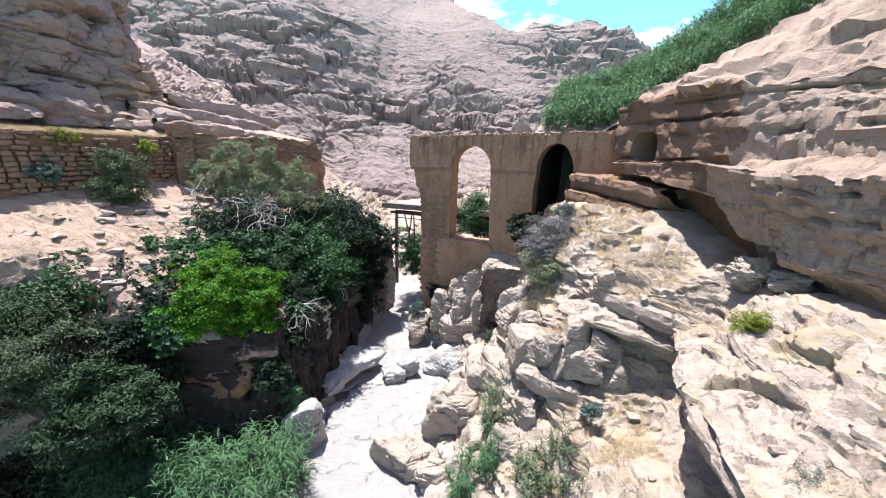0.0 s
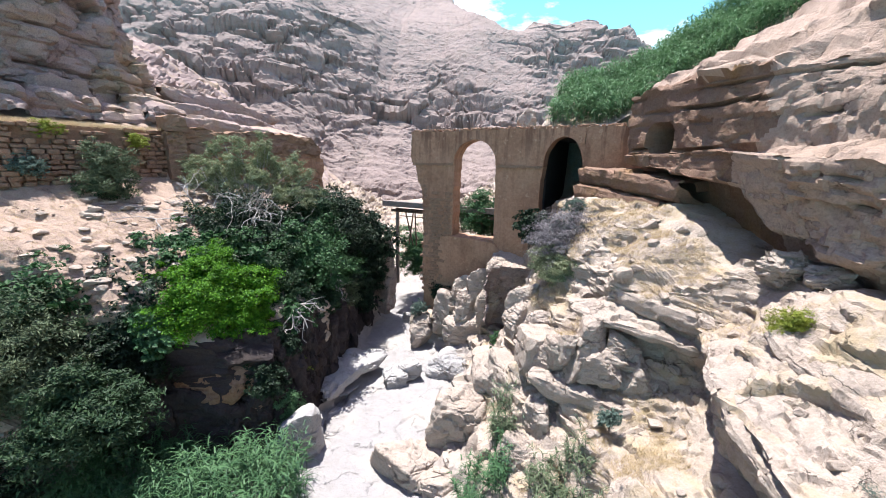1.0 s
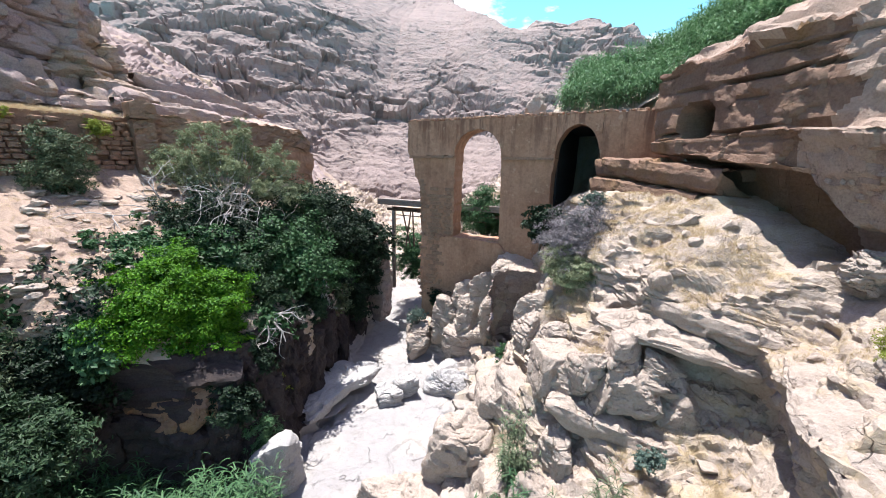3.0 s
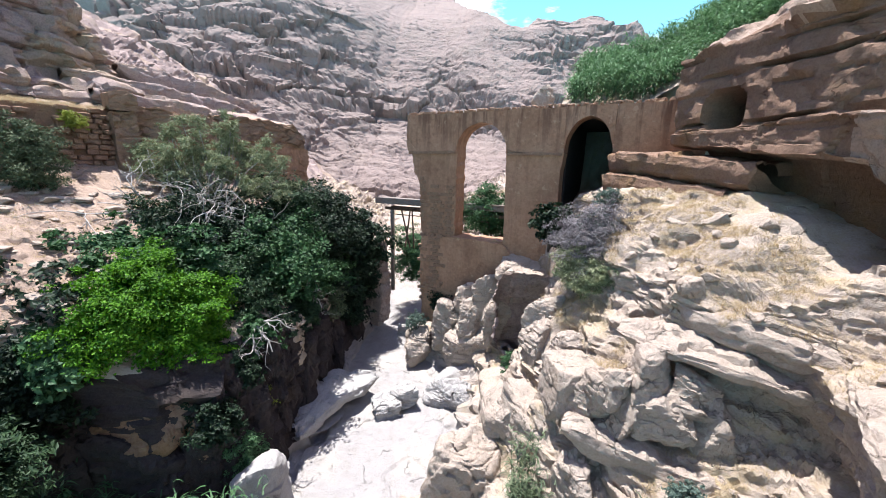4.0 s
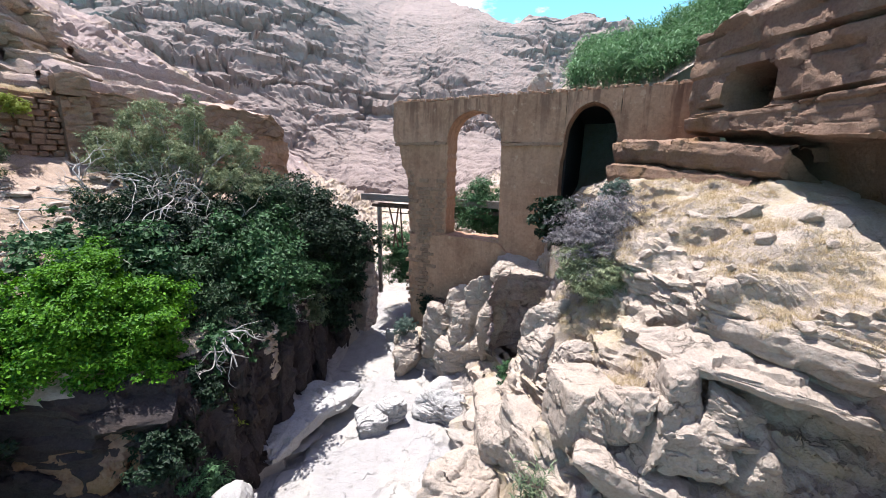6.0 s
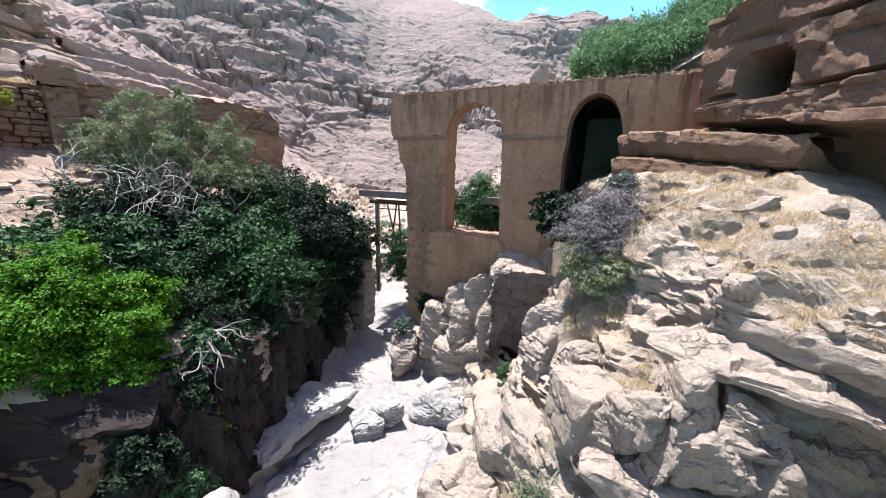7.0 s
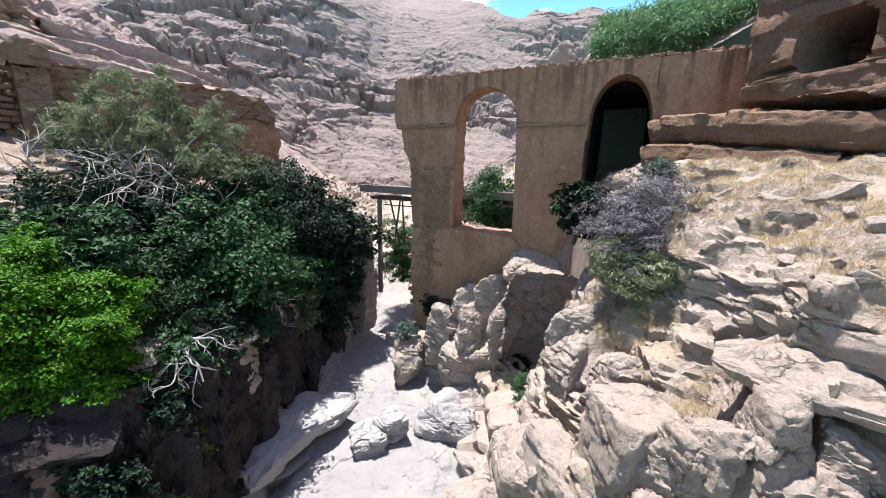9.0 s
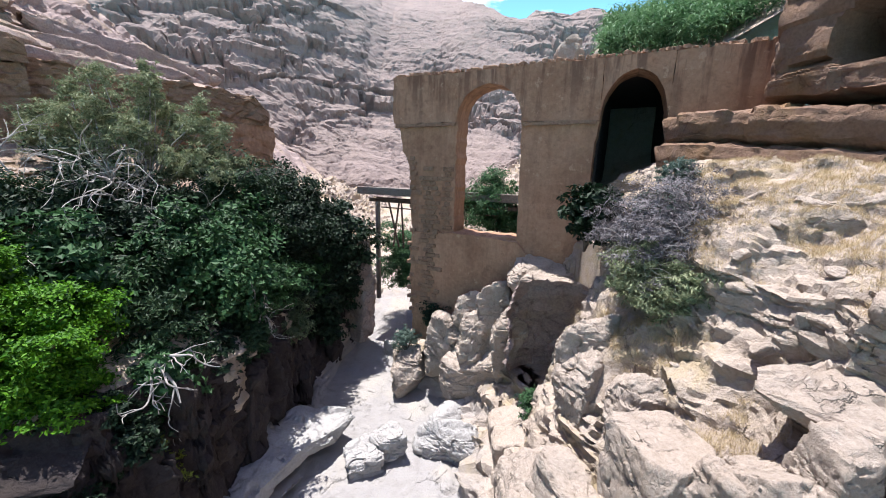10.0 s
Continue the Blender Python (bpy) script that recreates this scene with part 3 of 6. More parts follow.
ground = sheet("ground", gorge(ys, [30, 8, 12, 26, 22, 26, 14, 18, 16, 26, 16, 16, 22, 24, 16, 22, 24, 28, 26, 28, 20][:20]), GORGE,
               "pale limestone gorge bed and banks with dry grass", "ground")

ground.data.materials.append(TUFA_SHADED)
_c = np.empty(len(ground.data.polygons) * 3, np.float32)
ground.data.polygons.foreach_get("center", _c)
_c = _c.reshape(-1, 3).astype(float)
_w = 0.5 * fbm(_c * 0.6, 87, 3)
# bank faces under the trees, coloured with the shade-darkened tufa
_shaded_bank = (_c[:, 1] > 16.6) & (_c[:, 1] < 43) & (_c[:, 0] + _w < np.interp(_c[:, 1], (16, 20, 26, 31, 41), (-9.5, -8.6, -8.0, -8.6, -7.6))) & (_c[:, 2] + _w < 7.0) & (_c[:, 2] + _w > 0.3)
ground.data.materials.append(CLIFF_PALE)
_terrace = (_c[:, 0] + 2 * _w < -12.5) & (_c[:, 2] + _w > 8.6) & (_c[:, 1] < 46)
ground.data.polygons.foreach_set("material_index", np.where(_terrace, 2, _shaded_bank.astype(np.int32)).astype(np.int32))


# ---- the far hillside ----
def hillside():
    xs, yy = np.concatenate((np.linspace(-200, -90, 60, endpoint=False), np.linspace(-90, 75, 420), np.linspace(76, 170, 40))), np.concatenate((np.linspace(82, 165, 260, endpoint=False), np.linspace(165, 330, 100)))
    x, y = np.meshgrid(xs, yy)
    foot = np.interp(x, (-200, -80, -48, -22, -5, 8, 60, 170), (70, 76, 84, 112, 112, 106, 106, 112))
    d = y - foot
    g = np.where(d < 0, np.maximum(0.5 * d, -15), np.where(d < 38, d, 38 + 0.5 * (d - 38)))
    z = 20 + g
    z = np.minimum(z, np.interp(x, (-200, -126, -40, -12, 5, 15, 21, 26, 48, 56, 62, 170), (104, 103, 98, 94, 70, 61, 61, 64.5, 64, 55, 51, 45)) + 0.06 * np.clip(y - 150, 0, 80))
    z = z - 0.3 * np.clip(y - 235, 0, None)
    p = np.stack((x, y, z), -1)
    n = grid_normals(p)
    n *= np.sign(n[..., 2:3].mean())
    gully = 3.5 * fbm(np.stack((x * 0.06, y * 0.015, z * 0), -1), 33, 4)
    q = p + n * gully[..., None]
    low = step01(70, 38, z) * 0.8 + 0.2
    flatp = q * np.array((0.35, 0.35, 1.0))
    m1 = step01(-0.4, 0.1, fbm(p * np.array((0.022, 0.022, 0.05)), 18, 4))
    m2 = step01(0.0, 0.35, fbm(p * np.array((0.03, 0.03, 0.09)), 19, 4))
    m2 = np.maximum(m2, 0.3 * step01(52, 36, z))
    q[..., 2] += terraced(flatp, 6.0, 16, (0.05, 0.0), 0.42, low * m1)
    q[..., 2] += terraced(flatp, 2.0, 17, (0.05, 0.0), 0.5, low * m2)
    wob = np.stack((vnoise(q * 0.2, 1), vnoise(q * 0.2, 2), vnoise(q * 0.2, 3)), -1)
    d1, d2, own = worley(q / np.array((3.4, 3.4, 2.2)) + 0.5 * wob, 23)
    rubble = np.clip(0.55 - d1, 0, None) * step01(0.70, 0.9, own)
    e1, e2, own2 = worley(q / np.array((12.0, 12.0, 6.0)) + 0.4 * wob, 24)
    f1, f2, own3 = worley(q / np.array((5.0, 5.0, 2.6)) + 0.4 * wob, 27)
    crag = ((own2 - 0.35) * 3.2 - 1.2 * (1 - step01(0.0, 0.08, e2 - e1))) * m1 * low
    crag2 = ((own3 - 0.4) * 1.5 - 0.8 * (1 - step01(0.0, 0.10, f2 - f1))) * m2 * low
    g1, g2, own4 = worley(q / np.array((1.9, 1.9, 1.3)) + 0.6 * wob, 28)
    rubble = rubble + 0.5 * np.clip(0.55 - g1, 0, None) * step01(0.6, 0.85, own4) * step01(-0.3, 0.3, fbm(p * 0.05, 29, 3))
    dd = 1.3 * rubble * (0.3 + 0.7 * low) + 1.2 * crag + 0.6 * crag2 + low * (1.9 * m1 * facets(q, 9.0, 31, 0.3) + 0.6 * m1 * np.maximum(m2, 0.35) * facets(q, 3.6, 32, 0.4)) + 0.16 * facets(q, 1.6, 35, 0.5) + 0.5 * fbm(q * 0.3, 25, 6) * (0.4 + 0.6 * low)
    return q + n * dd[..., None]


hill = sheet("hillside", hillside(), HILL, "bare stony desert hillside with rock ledges", "hillside", smooth=False)


# ---- cliffs: profiles swept along y ----
def swept(stations, ys, per_edge):
    sy = np.array([s[0] for s in stations], float)
    table = np.array([s[1] for s in stations], float)
    cols = []
    for k in range(table.shape[1] - 1):
        cols += [(k, a) for a in np.linspace(0, 1, per_edge[k], endpoint=False)]
    cols.append((table.shape[1] - 2, 1.0))
    part_of = [np.stack([np.interp(ys, sy, table[:, k, c]) for k in range(table.shape[1])], 1) for c in range(table.shape[2])]
    vals = [np.stack([q[:, k] * (1 - a) + q[:, k + 1] * a for k, a in cols], 1) for q in part_of]
    return vals


# right cliff: foot in the recess, roof lip, face, bench, upper face, brow, slope above
RIGHT = [
    (-30, [(14.5, 11.5), (13.0, 13.6), (11.8, 14.2), (11.2, 16.8), (12.4, 18.2), (13.6, 19.4), (15.0, 20.6), (20, 24), (45, 42)]),
    (10, [(13.9, 11.5), (13.3, 12.8), (12.8, 13.3), (12.7, 16.8), (13.4, 18.0), (14.4, 19.2), (15.6, 20.4), (20, 23.5), (45, 42)]),
    (12.2, [(13.9, 11.6), (13.2, 12.9), (12.3, 13.3), (11.8, 16.6), (13.6, 17.2), (13.9, 18.8), (14.7, 20.2), (18, 22.8), (45, 42)]),
    (14.4, [(14.2, 11.5), (13.4, 13.1), (12.1, 13.5), (11.3, 16.7), (12.9, 17.2), (13.0, 18.8), (13.4, 20.1), (16, 22.4), (45, 42)]),
    (16, [(14.6, 11.7), (13.6, 13.4), (12.0, 13.7), (10.9, 16.8), (12.3, 17.2), (12.3, 18.6), (12.5, 20.1), (15, 22.2), (45, 41)]),
    (17.5, [(14.2, 11.9), (13.4, 15.0), (11.4, 15.2), (10.9, 16.9), (11.7, 17.1), (11.7, 18.2), (11.8, 20.3), (14.5, 22.3), (45, 41)]),
    (19, [(14, 12.0), (12.9, 15.4), (11.0, 15.6), (11.1, 16.9), (11.15, 17.1), (11.2, 17.7), (11.3, 20.4), (14, 22.0), (45, 40)]),
    (23, [(14, 12.4), (12.4, 15.7), (10.7, 16.0), (10.7, 16.9), (10.75, 17.0), (10.7, 17.8), (10.7, 20.5), (13.5, 21.9), (45, 40)]),
    (25.8, [(14, 13), (12.0, 16.0), (10.2, 16.3), (10.1, 16.9), (10.1, 17.0), (10.0, 17.8), (10.0, 20.4), (12.8, 21.6), (45, 39)]),
    (27.0, [(15, 13.5), (13.0, 16.0), (11.0, 16.3), (10.9, 16.9), (10.9, 17.0), (10.9, 17.8), (11.0, 20.0), (13.5, 21.4), (45, 39)]),
    (29, [(18, 13.5), (17.0, 15.8), (16.0, 16.4), (16.0, 16.9), (16.0, 17.0), (16.0, 17.6), (16.2, 20.4), (18.5, 23.0), (45, 39)]),
]


def right_cliff():
    ys = np.concatenate((np.linspace(-30, 6, 40, endpoint=False), np.arange(6, 29.01, 0.12)))
    x, z = swept(RIGHT, ys, [12, 12, 24, 8, 8, 20, 24, 60])
    p = np.stack((x, np.repeat(ys[:, None], x.shape[1], 1), z), -1)
    n = grid_normals(p)
    n *= np.sign(-n[:, 45:50, 0].mean())
    q = p + 0.16 * np.stack((fbm(p * 0.35, 3, 2), fbm(p * 0.35, 4, 2), fbm(p * 0.35, 5, 2)), -1)
    d = rock_relief(q, 71, 1.5, 0.09, 0.08, 3.2, 0.10, (0.0, -0.01), 0.15, 3.0) + 0.07 * fbm(q * 1.9, 77, 5) - 0.1
    near = step01(17.5, 14.5, p[..., 1])
    d = d + 0.5 * near * rock_relief(q, 74, 0.8, 0.12, 0.12, 1.3, 0.2, (0.0, -0.03), 0.3, 2.0)
    d = d + (0.25 + 0.75 * near) * (0.16 * facets(q, 1.9, 241, 0.45) + 0.08 * facets(q, 0.7, 251, 0.6) + 0.05 * near * facets(q, 0.35, 261))
    brow = step01(19.6, 20.6, p[..., 2])
    rise, reach = stepped(q, 0.9, 78, (-0.25, 0.03), 0.3, 2.2)
    q[..., 2] += 0.8 * rise * brow
    q[..., 0] -= 0.5 * reach * brow
    d = d + brow * (0.25 * fbm(q * 0.8, 79, 5))
    d[:, 108:] *= 0.45
    q[..., 0] += 0.2 * step01(12, 16, p[..., 1])
    hole = np.abs((p[..., 1] - 23.2) / 1.0) ** 3 + np.abs((p[..., 2] - 17.6) / 0.8) ** 3
    d = d - 2.2 * (1 - step01(0.75, 1.05, hole + 0.25 * fbm(p * 1.5, 3, 2))) * (p[..., 0] < 13)
    for level, y0, y1, deep in ((18.95, 16.5, 25.0, 0.35), (17.05, 15.0, 26.0, 0.4), (16.0, 8.0, 16.0, 0.22), (19.7, 12.0, 22.0, 0.25), (18.1, 8.0, 17.0, 0.3)):
        off = np.abs(p[..., 2] - level - 0.12 * fbm(p * 0.5, int(level * 7), 3))
        d = d - deep * (1 - step01(0.02, 0.09, off)) * step01(y0, y0 + 1.5, p[..., 1]) * step01(y1, y1 - 1.5, p[..., 1]) * step01(-0.35, 0.05, fbm(p * 0.4, 5, 2)) * (p[..., 0] < 14)
    return q + n * d[..., None]


cliff = sheet("cliff_right", right_cliff(), CLIFF_SHADED, "weathered brown limestone cliff with overhang and hollows", "cliff")
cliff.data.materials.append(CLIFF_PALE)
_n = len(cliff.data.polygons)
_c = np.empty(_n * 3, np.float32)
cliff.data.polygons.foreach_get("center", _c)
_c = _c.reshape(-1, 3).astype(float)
# brow and near face take the lit copy, the rest the shaded one
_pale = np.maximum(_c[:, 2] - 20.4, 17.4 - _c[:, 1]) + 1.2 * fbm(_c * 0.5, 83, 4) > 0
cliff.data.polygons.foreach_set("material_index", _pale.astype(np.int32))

LEFT = [
    (-30, [(-31, 18.0), (-32, 19.5), (-33, 20.2), (-32.5, 24), (-33, 30), (-36, 36), (-70, 50)]),
    (18, [(-27.5, 18.2), (-28.0, 19.6), (-29.5, 20.2), (-29.0, 24), (-29.5, 30), (-33, 36), (-70, 50)]),
    (26, [(-25.0, 18.3), (-25.6, 19.6), (-27.4, 20.2), (-26.8, 24), (-27.0, 30), (-30, 36), (-70, 50)]),
    (32, [(-23.2, 18.4), (-23.6, 19.6), (-26.0, 20.4), (-26.0, 24), (-26.6, 30), (-29, 35), (-70, 50)]),
    (35, [(-22.0, 18.4), (-22.4, 19.6), (-26.4, 20.2), (-26.8, 24), (-27.6, 29), (-30, 33), (-70, 48)]),
    (37, [(-19.0, 16.0), (-20.4, 18.6), (-29.0, 20.4), (-29.5, 23), (-30.5, 26), (-33, 29), (-70, 46)]),
    (44, [(-15.5, 11.5), (-19.0, 16.0), (-31.0, 22.0), (-32, 23.5), (-34, 25), (-38, 28), (-70, 44)]),
    (60, [(-17.0, 5.5), (-22, 11), (-33.0, 23.0), (-35, 24), (-38, 26), (-43, 30), (-70, 42)]),
    (92, [(-20.0, 6), (-24, 8), (-36.0, 17), (-40, 19), (-46, 24), (-54, 30), (-90, 50)]),
]


def left_cliff():
    ys = np.concatenate((np.linspace(-30, 15, 40, endpoint=False), np.arange(15, 48, 0.2), np.linspace(48, 92, 80)))
    x, z = swept(LEFT, ys, [12, 12, 28, 40, 30, 40])
    p = np.stack((x, np.repeat(ys[:, None], x.shape[1], 1), z), -1)
    n = grid_normals(p)
    n *= np.sign(n[:, 30:60, 0].mean())
    q = p + 0.8 * np.stack((fbm(p * 0.2, 3, 2), fbm(p * 0.2, 4, 2), 0.5 * fbm(p * 0.2, 5, 2)), -1)
    d = 0.8 * rock_relief(q, 91, 2.4, 0.45, 0.28, 3.2, 0.22, (0.0, 0.0), 0.2, 4.0) + 0.7 * facets(q, 3.6, 271, 0.7) + 0.2 * facets(q, 1.4, 281, 0.6)
    return q + n * d[..., None]


sheet("cliff_left", left_cliff(), CLIFF_OCHRE, "layered ochre and grey limestone cliff", "cliff")


# ---- the broken aqueduct ----


def wall_point(u, v, z):
    return A0 + AD * u + AN * v + Vector((0, 0, z))


def slab_from_outline(outline, v0, v1, jitter=0.03, seed=0):
    """An upright slab of the wall: its outline in (u, z), from depth v0 to v1, with worn edges."""
    r = random.Random(seed)
    pts = []
    for (a, b), (c, d) in zip(outline, outline[1:] + outline[:1]):
        n = max(1, int(math.hypot(c - a, d - b) / 0.3))
        for k in range(n):
            f = k / n
            pts.append((a + (c - a) * f + r.uniform(-jitter, jitter), b + (d - b) * f + r.uniform(-jitter, jitter)))
    bm = bmesh.new()
    front = [bm.verts.new(wall_point(u, v0 + r.uniform(-0.02, 0.02), z)) for u, z in pts]
    back = [bm.verts.new(wall_point(u, v1, z)) for u, z in pts]
    bm.faces.new(front)
    bm.faces.new(back[::-1])
    for i in range(len(pts)):
        j = (i + 1) % len(pts)
        bm.faces.new((front[j], front[i], back[i], back[j]))
    bmesh.ops.recalc_face_normals(bm, faces=bm.faces)
    bmesh.ops.triangulate(bm, faces=[f for f in bm.faces if len(f.verts) > 4])
    return bm


def arc(u0, u1, spring, rise, n=16):
    c, r = (u0 + u1) / 2, (u1 - u0) / 2
    return [(c - r * math.cos(math.pi * k / n), spring + rise * math.sin(math.pi * k / n)) for k in range(n + 1)]


aqueduct = thing("aqueduct", (0, 0, 0), "ruined plastered stone aqueduct with two tall round arches", "aqueduct")
T = 1.7
part("pier", slab_from_outline([(-0.2, 15.85), (0.1, 14.4), (0.55, 13.4), (0.7, 9.9), (0.8, 7.5), (1.0, 3.0), (3.45, 3.0), (3.42, 9.9), (3.42, 15.85)], 0.10, T, 0.06, 1), PLASTER, aqueduct)
part("pier_head", slab_from_outline([(-0.5, 18.35), (-0.5, 15.85), (3.42, 15.9), (3.4, 18.4)], 0, T + 0.05, 0.05, 11), PLASTER, aqueduct)
part("arch", slab_from_outline([(3.4, 18.4)] + arc(3.42, 6.95, 15.9, 1.85) + [(7.0, 18.5)], 0.004, T, 0.02, 2), PLASTER, aqueduct)
part("pier", slab_from_outline([(6.95, 15.85), (7.05, 9.9), (7.05, 3.0), (10.6, 3.0), (10.45, 14.4), (10.6, 15.85)], 0.10, T, 0.03, 3), PLASTER, aqueduct)
part("pier_head", slab_from_outline([(7.0, 18.5), (6.95, 15.85), (10.6, 15.85), (10.6, 18.55)], 0, T + 0.05, 0.04, 13), PLASTER, aqueduct)
part("arch", slab_from_outline([(10.6, 18.55)] + arc(10.6, 13.35, 15.9, 2.1) + [(13.4, 18.65)], 0.004, T, 0.02, 4), PLASTER, aqueduct)
part("pier", slab_from_outline([(13.35, 15.85), (13.6, 14.4), (13.6, 9.0), (18, 9.0), (18, 15.85)], 0.10, T, 0.03, 5), PLASTER, aqueduct)
part("pier_head", slab_from_outline([(13.4, 18.65), (13.35, 15.85), (18, 15.85), (18, 18.75)], 0, T + 0.05, 0.04, 15), PLASTER, aqueduct)
part("arch_sill", slab_from_outline([(3.44, 9.85), (3.44, 3.0), (7.03, 3.0), (7.03, 9.85)], 0.2, T, 0.05, 6), PLASTER, aqueduct)
part("plinth", slab_from_outline([(0.85, 9.75), (0.75, 7.5), (0.95, 3.0), (9.2, 3.0), (9.0, 8.6), (7.6, 9.2), (7.1, 9.75), (3.5, 9.85)], -0.16, 0.25, 0.05, 16), PLASTER, aqueduct)
for u0, u1, seed in ((-0.35, 3.36, 31), (7.05, 10.5, 32), (13.45, 17.9, 33)):
    part("string_course", slab_from_outline([(u0, 15.66), (u1, 15.72), (u1, 15.90), (u0, 15.84)], -0.07, 0.3, 0.03, seed), STONE, aqueduct, "slightly darker projecting stone course")
# vault stretched 15 m back and coloured near black to hold the arch's shade
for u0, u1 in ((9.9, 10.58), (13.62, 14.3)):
    part("vault_wall", slab_from_outline([(u0, 18.3), (u0, 9.0), (u1, 9.0), (u1, 18.3)], T, T + 15.0, 0.02, 8), TUFA_SHADED, aqueduct, "vault masonry with its shade in the near-black colour")
part("vault", slab_from_outline([(9.9, 18.4), (9.9, 18.05), (14.3, 18.05), (14.3, 18.4)], T, T + 15.0, 0.02, 9), TUFA_SHADED, aqueduct, "vault masonry with its shade in the near-black colour")
part("vault_back", slab_from_outline([(9.9, 18.4), (9.9, 9.0), (14.3, 9.0), (14.3, 18.4)], T + 15.0, T + 15.6, 0.02, 10), TUFA_SHADED, aqueduct, "vault masonry with its shade in the near-black colour")


def stone_mesh(seed, sx, sy, sz):
    """A rough squared stone with worn corners, about its own centre; sy is its depth."""
    r = random.Random(seed)
    bm = bmesh.new()
    bmesh.ops.create_cube(bm, size=1)
    bmesh.ops.bevel(bm, geom=list(bm.edges), offset=0.14, segments=1, affect="EDGES")
    for v in bm.verts:
        v.co = Vector((v.co.x * sx, v.co.y * sy, v.co.z * sz)) + Vector([r.uniform(-0.018, 0.018) for _ in range(3)])
    me = bpy.data.meshes.new("stone")
    bm.to_mesh(me)
    bm.free()
    me.materials.append(STONE)
    return me


STONES = [stone_mesh(k, 0.34 + 0.03 * (k % 4), 0.3, 0.235) for k in range(8)]
WALL_STONES = [stone_mesh(20 + k, 0.50 + 0.08 * (k % 4), 0.42, 0.30) for k in range(8)]

# left arm of the aqueduct: a wall along the terrace, ending broken
B0 = Vector((-20.9, 30.2, 0))
B1 = Vector((-13.6, 40.2, 0))
BD = (B1 - B0).normalized()
BN = Vector((-BD.y, BD.x, 0))      # away from the stream
left_arm = thing("aqueduct_wall", (0, 0, 0), "broken brown aqueduct wall running along the terrace", "aqueduct")
LEN = (B1 - B0).length


def arm_wall(u0, u1, z0, top, v0, v1, seed, rough=1.0, end=0.5):
    """A standing wall with a broken face: ragged along its top and at its far end. top: (u, z) along its crest."""
    u = np.concatenate(([u0, u0], np.arange(u0, u1, 0.12), [u1, u1]))
    tz = np.interp(u, [k[0] for k in top], [k[1] for k in top]) + 0.22 * rough * fbm(np.stack((u * 0.9, u * 0, u * 0 + seed), -1), seed, 4)
    f = np.linspace(0, 1, 60)
    loop = np.concatenate((np.stack((0 * f, f), 1), np.stack((np.linspace(0, 1, 14)[1:], np.ones(13)), 1), np.stack((np.ones(20), np.linspace(1, 0, 21)[1:]), 1)))
    uu = np.repeat(u[:, None], len(loop), 1)
    vv = v0 + (v1 - v0) * np.repeat(loop[None, :, 0], len(u), 0)
    zz = z0 + (tz - z0)[:, None] * loop[None, :, 1]
    for k, at in ((0, 1), (-1, -2)):
        vv[k], zz[k] = (v0 + v1) / 2, 0.5 * (zz[at] + zz[at].mean())
    q = np.stack((uu, vv, zz), -1)
    uu = uu + end * fbm(q * 0.8, seed + 2, 4) * step01(u1 - 2.0, u1, uu)
    out = 0.10 * facets(q, 1.3, seed + 3, 0.6) + 0.06 * facets(q, 0.5, seed + 4, 0.6) + 0.10 * fbm(q * 0.7, seed + 5, 4)
    vv = vv - rough * out * np.where(loop[None, :, 0] < 0.5, 1, -1)
    p = np.array(B0) + np.array(BD) * uu[..., None] + np.array(BN) * vv[..., None]
    p[..., 2] = zz + 0.5 * rough * out * (loop[None, :, 1] > 0.98)
    n, k = p.shape[:2]
    faces = grid_faces(n, k)
    return p.reshape(-1, 3), faces


def arm_part(name, mat, parent, *args, **more):
    v, f = arm_wall(*args, **more)
    return part(name, mesh_of(name, v, f, mat, True, 28), None, parent)


arm_part("lower_wall", PLASTER, left_arm, 0.2, LEN + 0.25, 10.4, [(0, 16.5), (LEN - 0.6, 16.3), (LEN, 16.0)], 0.0, 1.5, 3)
arm_part("upper_wall", STONE, left_arm, 0.2, LEN - 0.3, 16.0, [(0, 18.3), (LEN * 0.4, 17.9), (LEN * 0.6, 18.2), (LEN - 1.0, 17.9), (LEN - 0.3, 16.9)], -0.08, 1.45, 4, rough=1.4)
pillar = thing("stone_pillar", (0, 0, 0), "squared stone pillar stub at the end of the terrace wall", "pillar")
arm_part("shaft", STONE, pillar, -0.9, 0.3, 12.4, [(-0.9, 17.8), (0.3, 17.9)], -0.7, 0.6, 5, rough=1.2, end=0.1)
arm_part("capstone", STONE, pillar, -1.0, 0.4, 17.75, [(-1.0, 18.8), (0.0, 18.9), (0.4, 18.6)], -0.85, 0.7, 6, rough=0.8, end=0.15)

# footbridge behind the pier
bridge = thing("footbridge", (0, 0, 0), "concrete footbridge on braced metal legs behind the pier", "bridge")


def bridge_box(u0, u1, v0, v1, z0, z1, name, mat, label=""):
    bm = bmesh.new()
    vs = [bm.verts.new(wall_point(u, v, z)) for u in (u0, u1) for v in (v0, v1) for z in (z0, z1)]
    for f in ((0, 1, 3, 2), (4, 6, 7, 5), (0, 4, 5, 1), (2, 3, 7, 6), (0, 2, 6, 4), (1, 5, 7, 3)):
        bm.faces.new([vs[i] for i in f])
    bmesh.ops.recalc_face_normals(bm, faces=bm.faces)
    bmesh.ops.bevel(bm, geom=list(bm.edges), offset=0.02, segments=1, affect="EDGES")
    return part(name, bm, mat, bridge, label)


STEEL, _nt, _b = nodes_of("rusted_steel", 0.6)
_co = _nt.nodes.new("ShaderNodeNewGeometry").outputs["Position"]
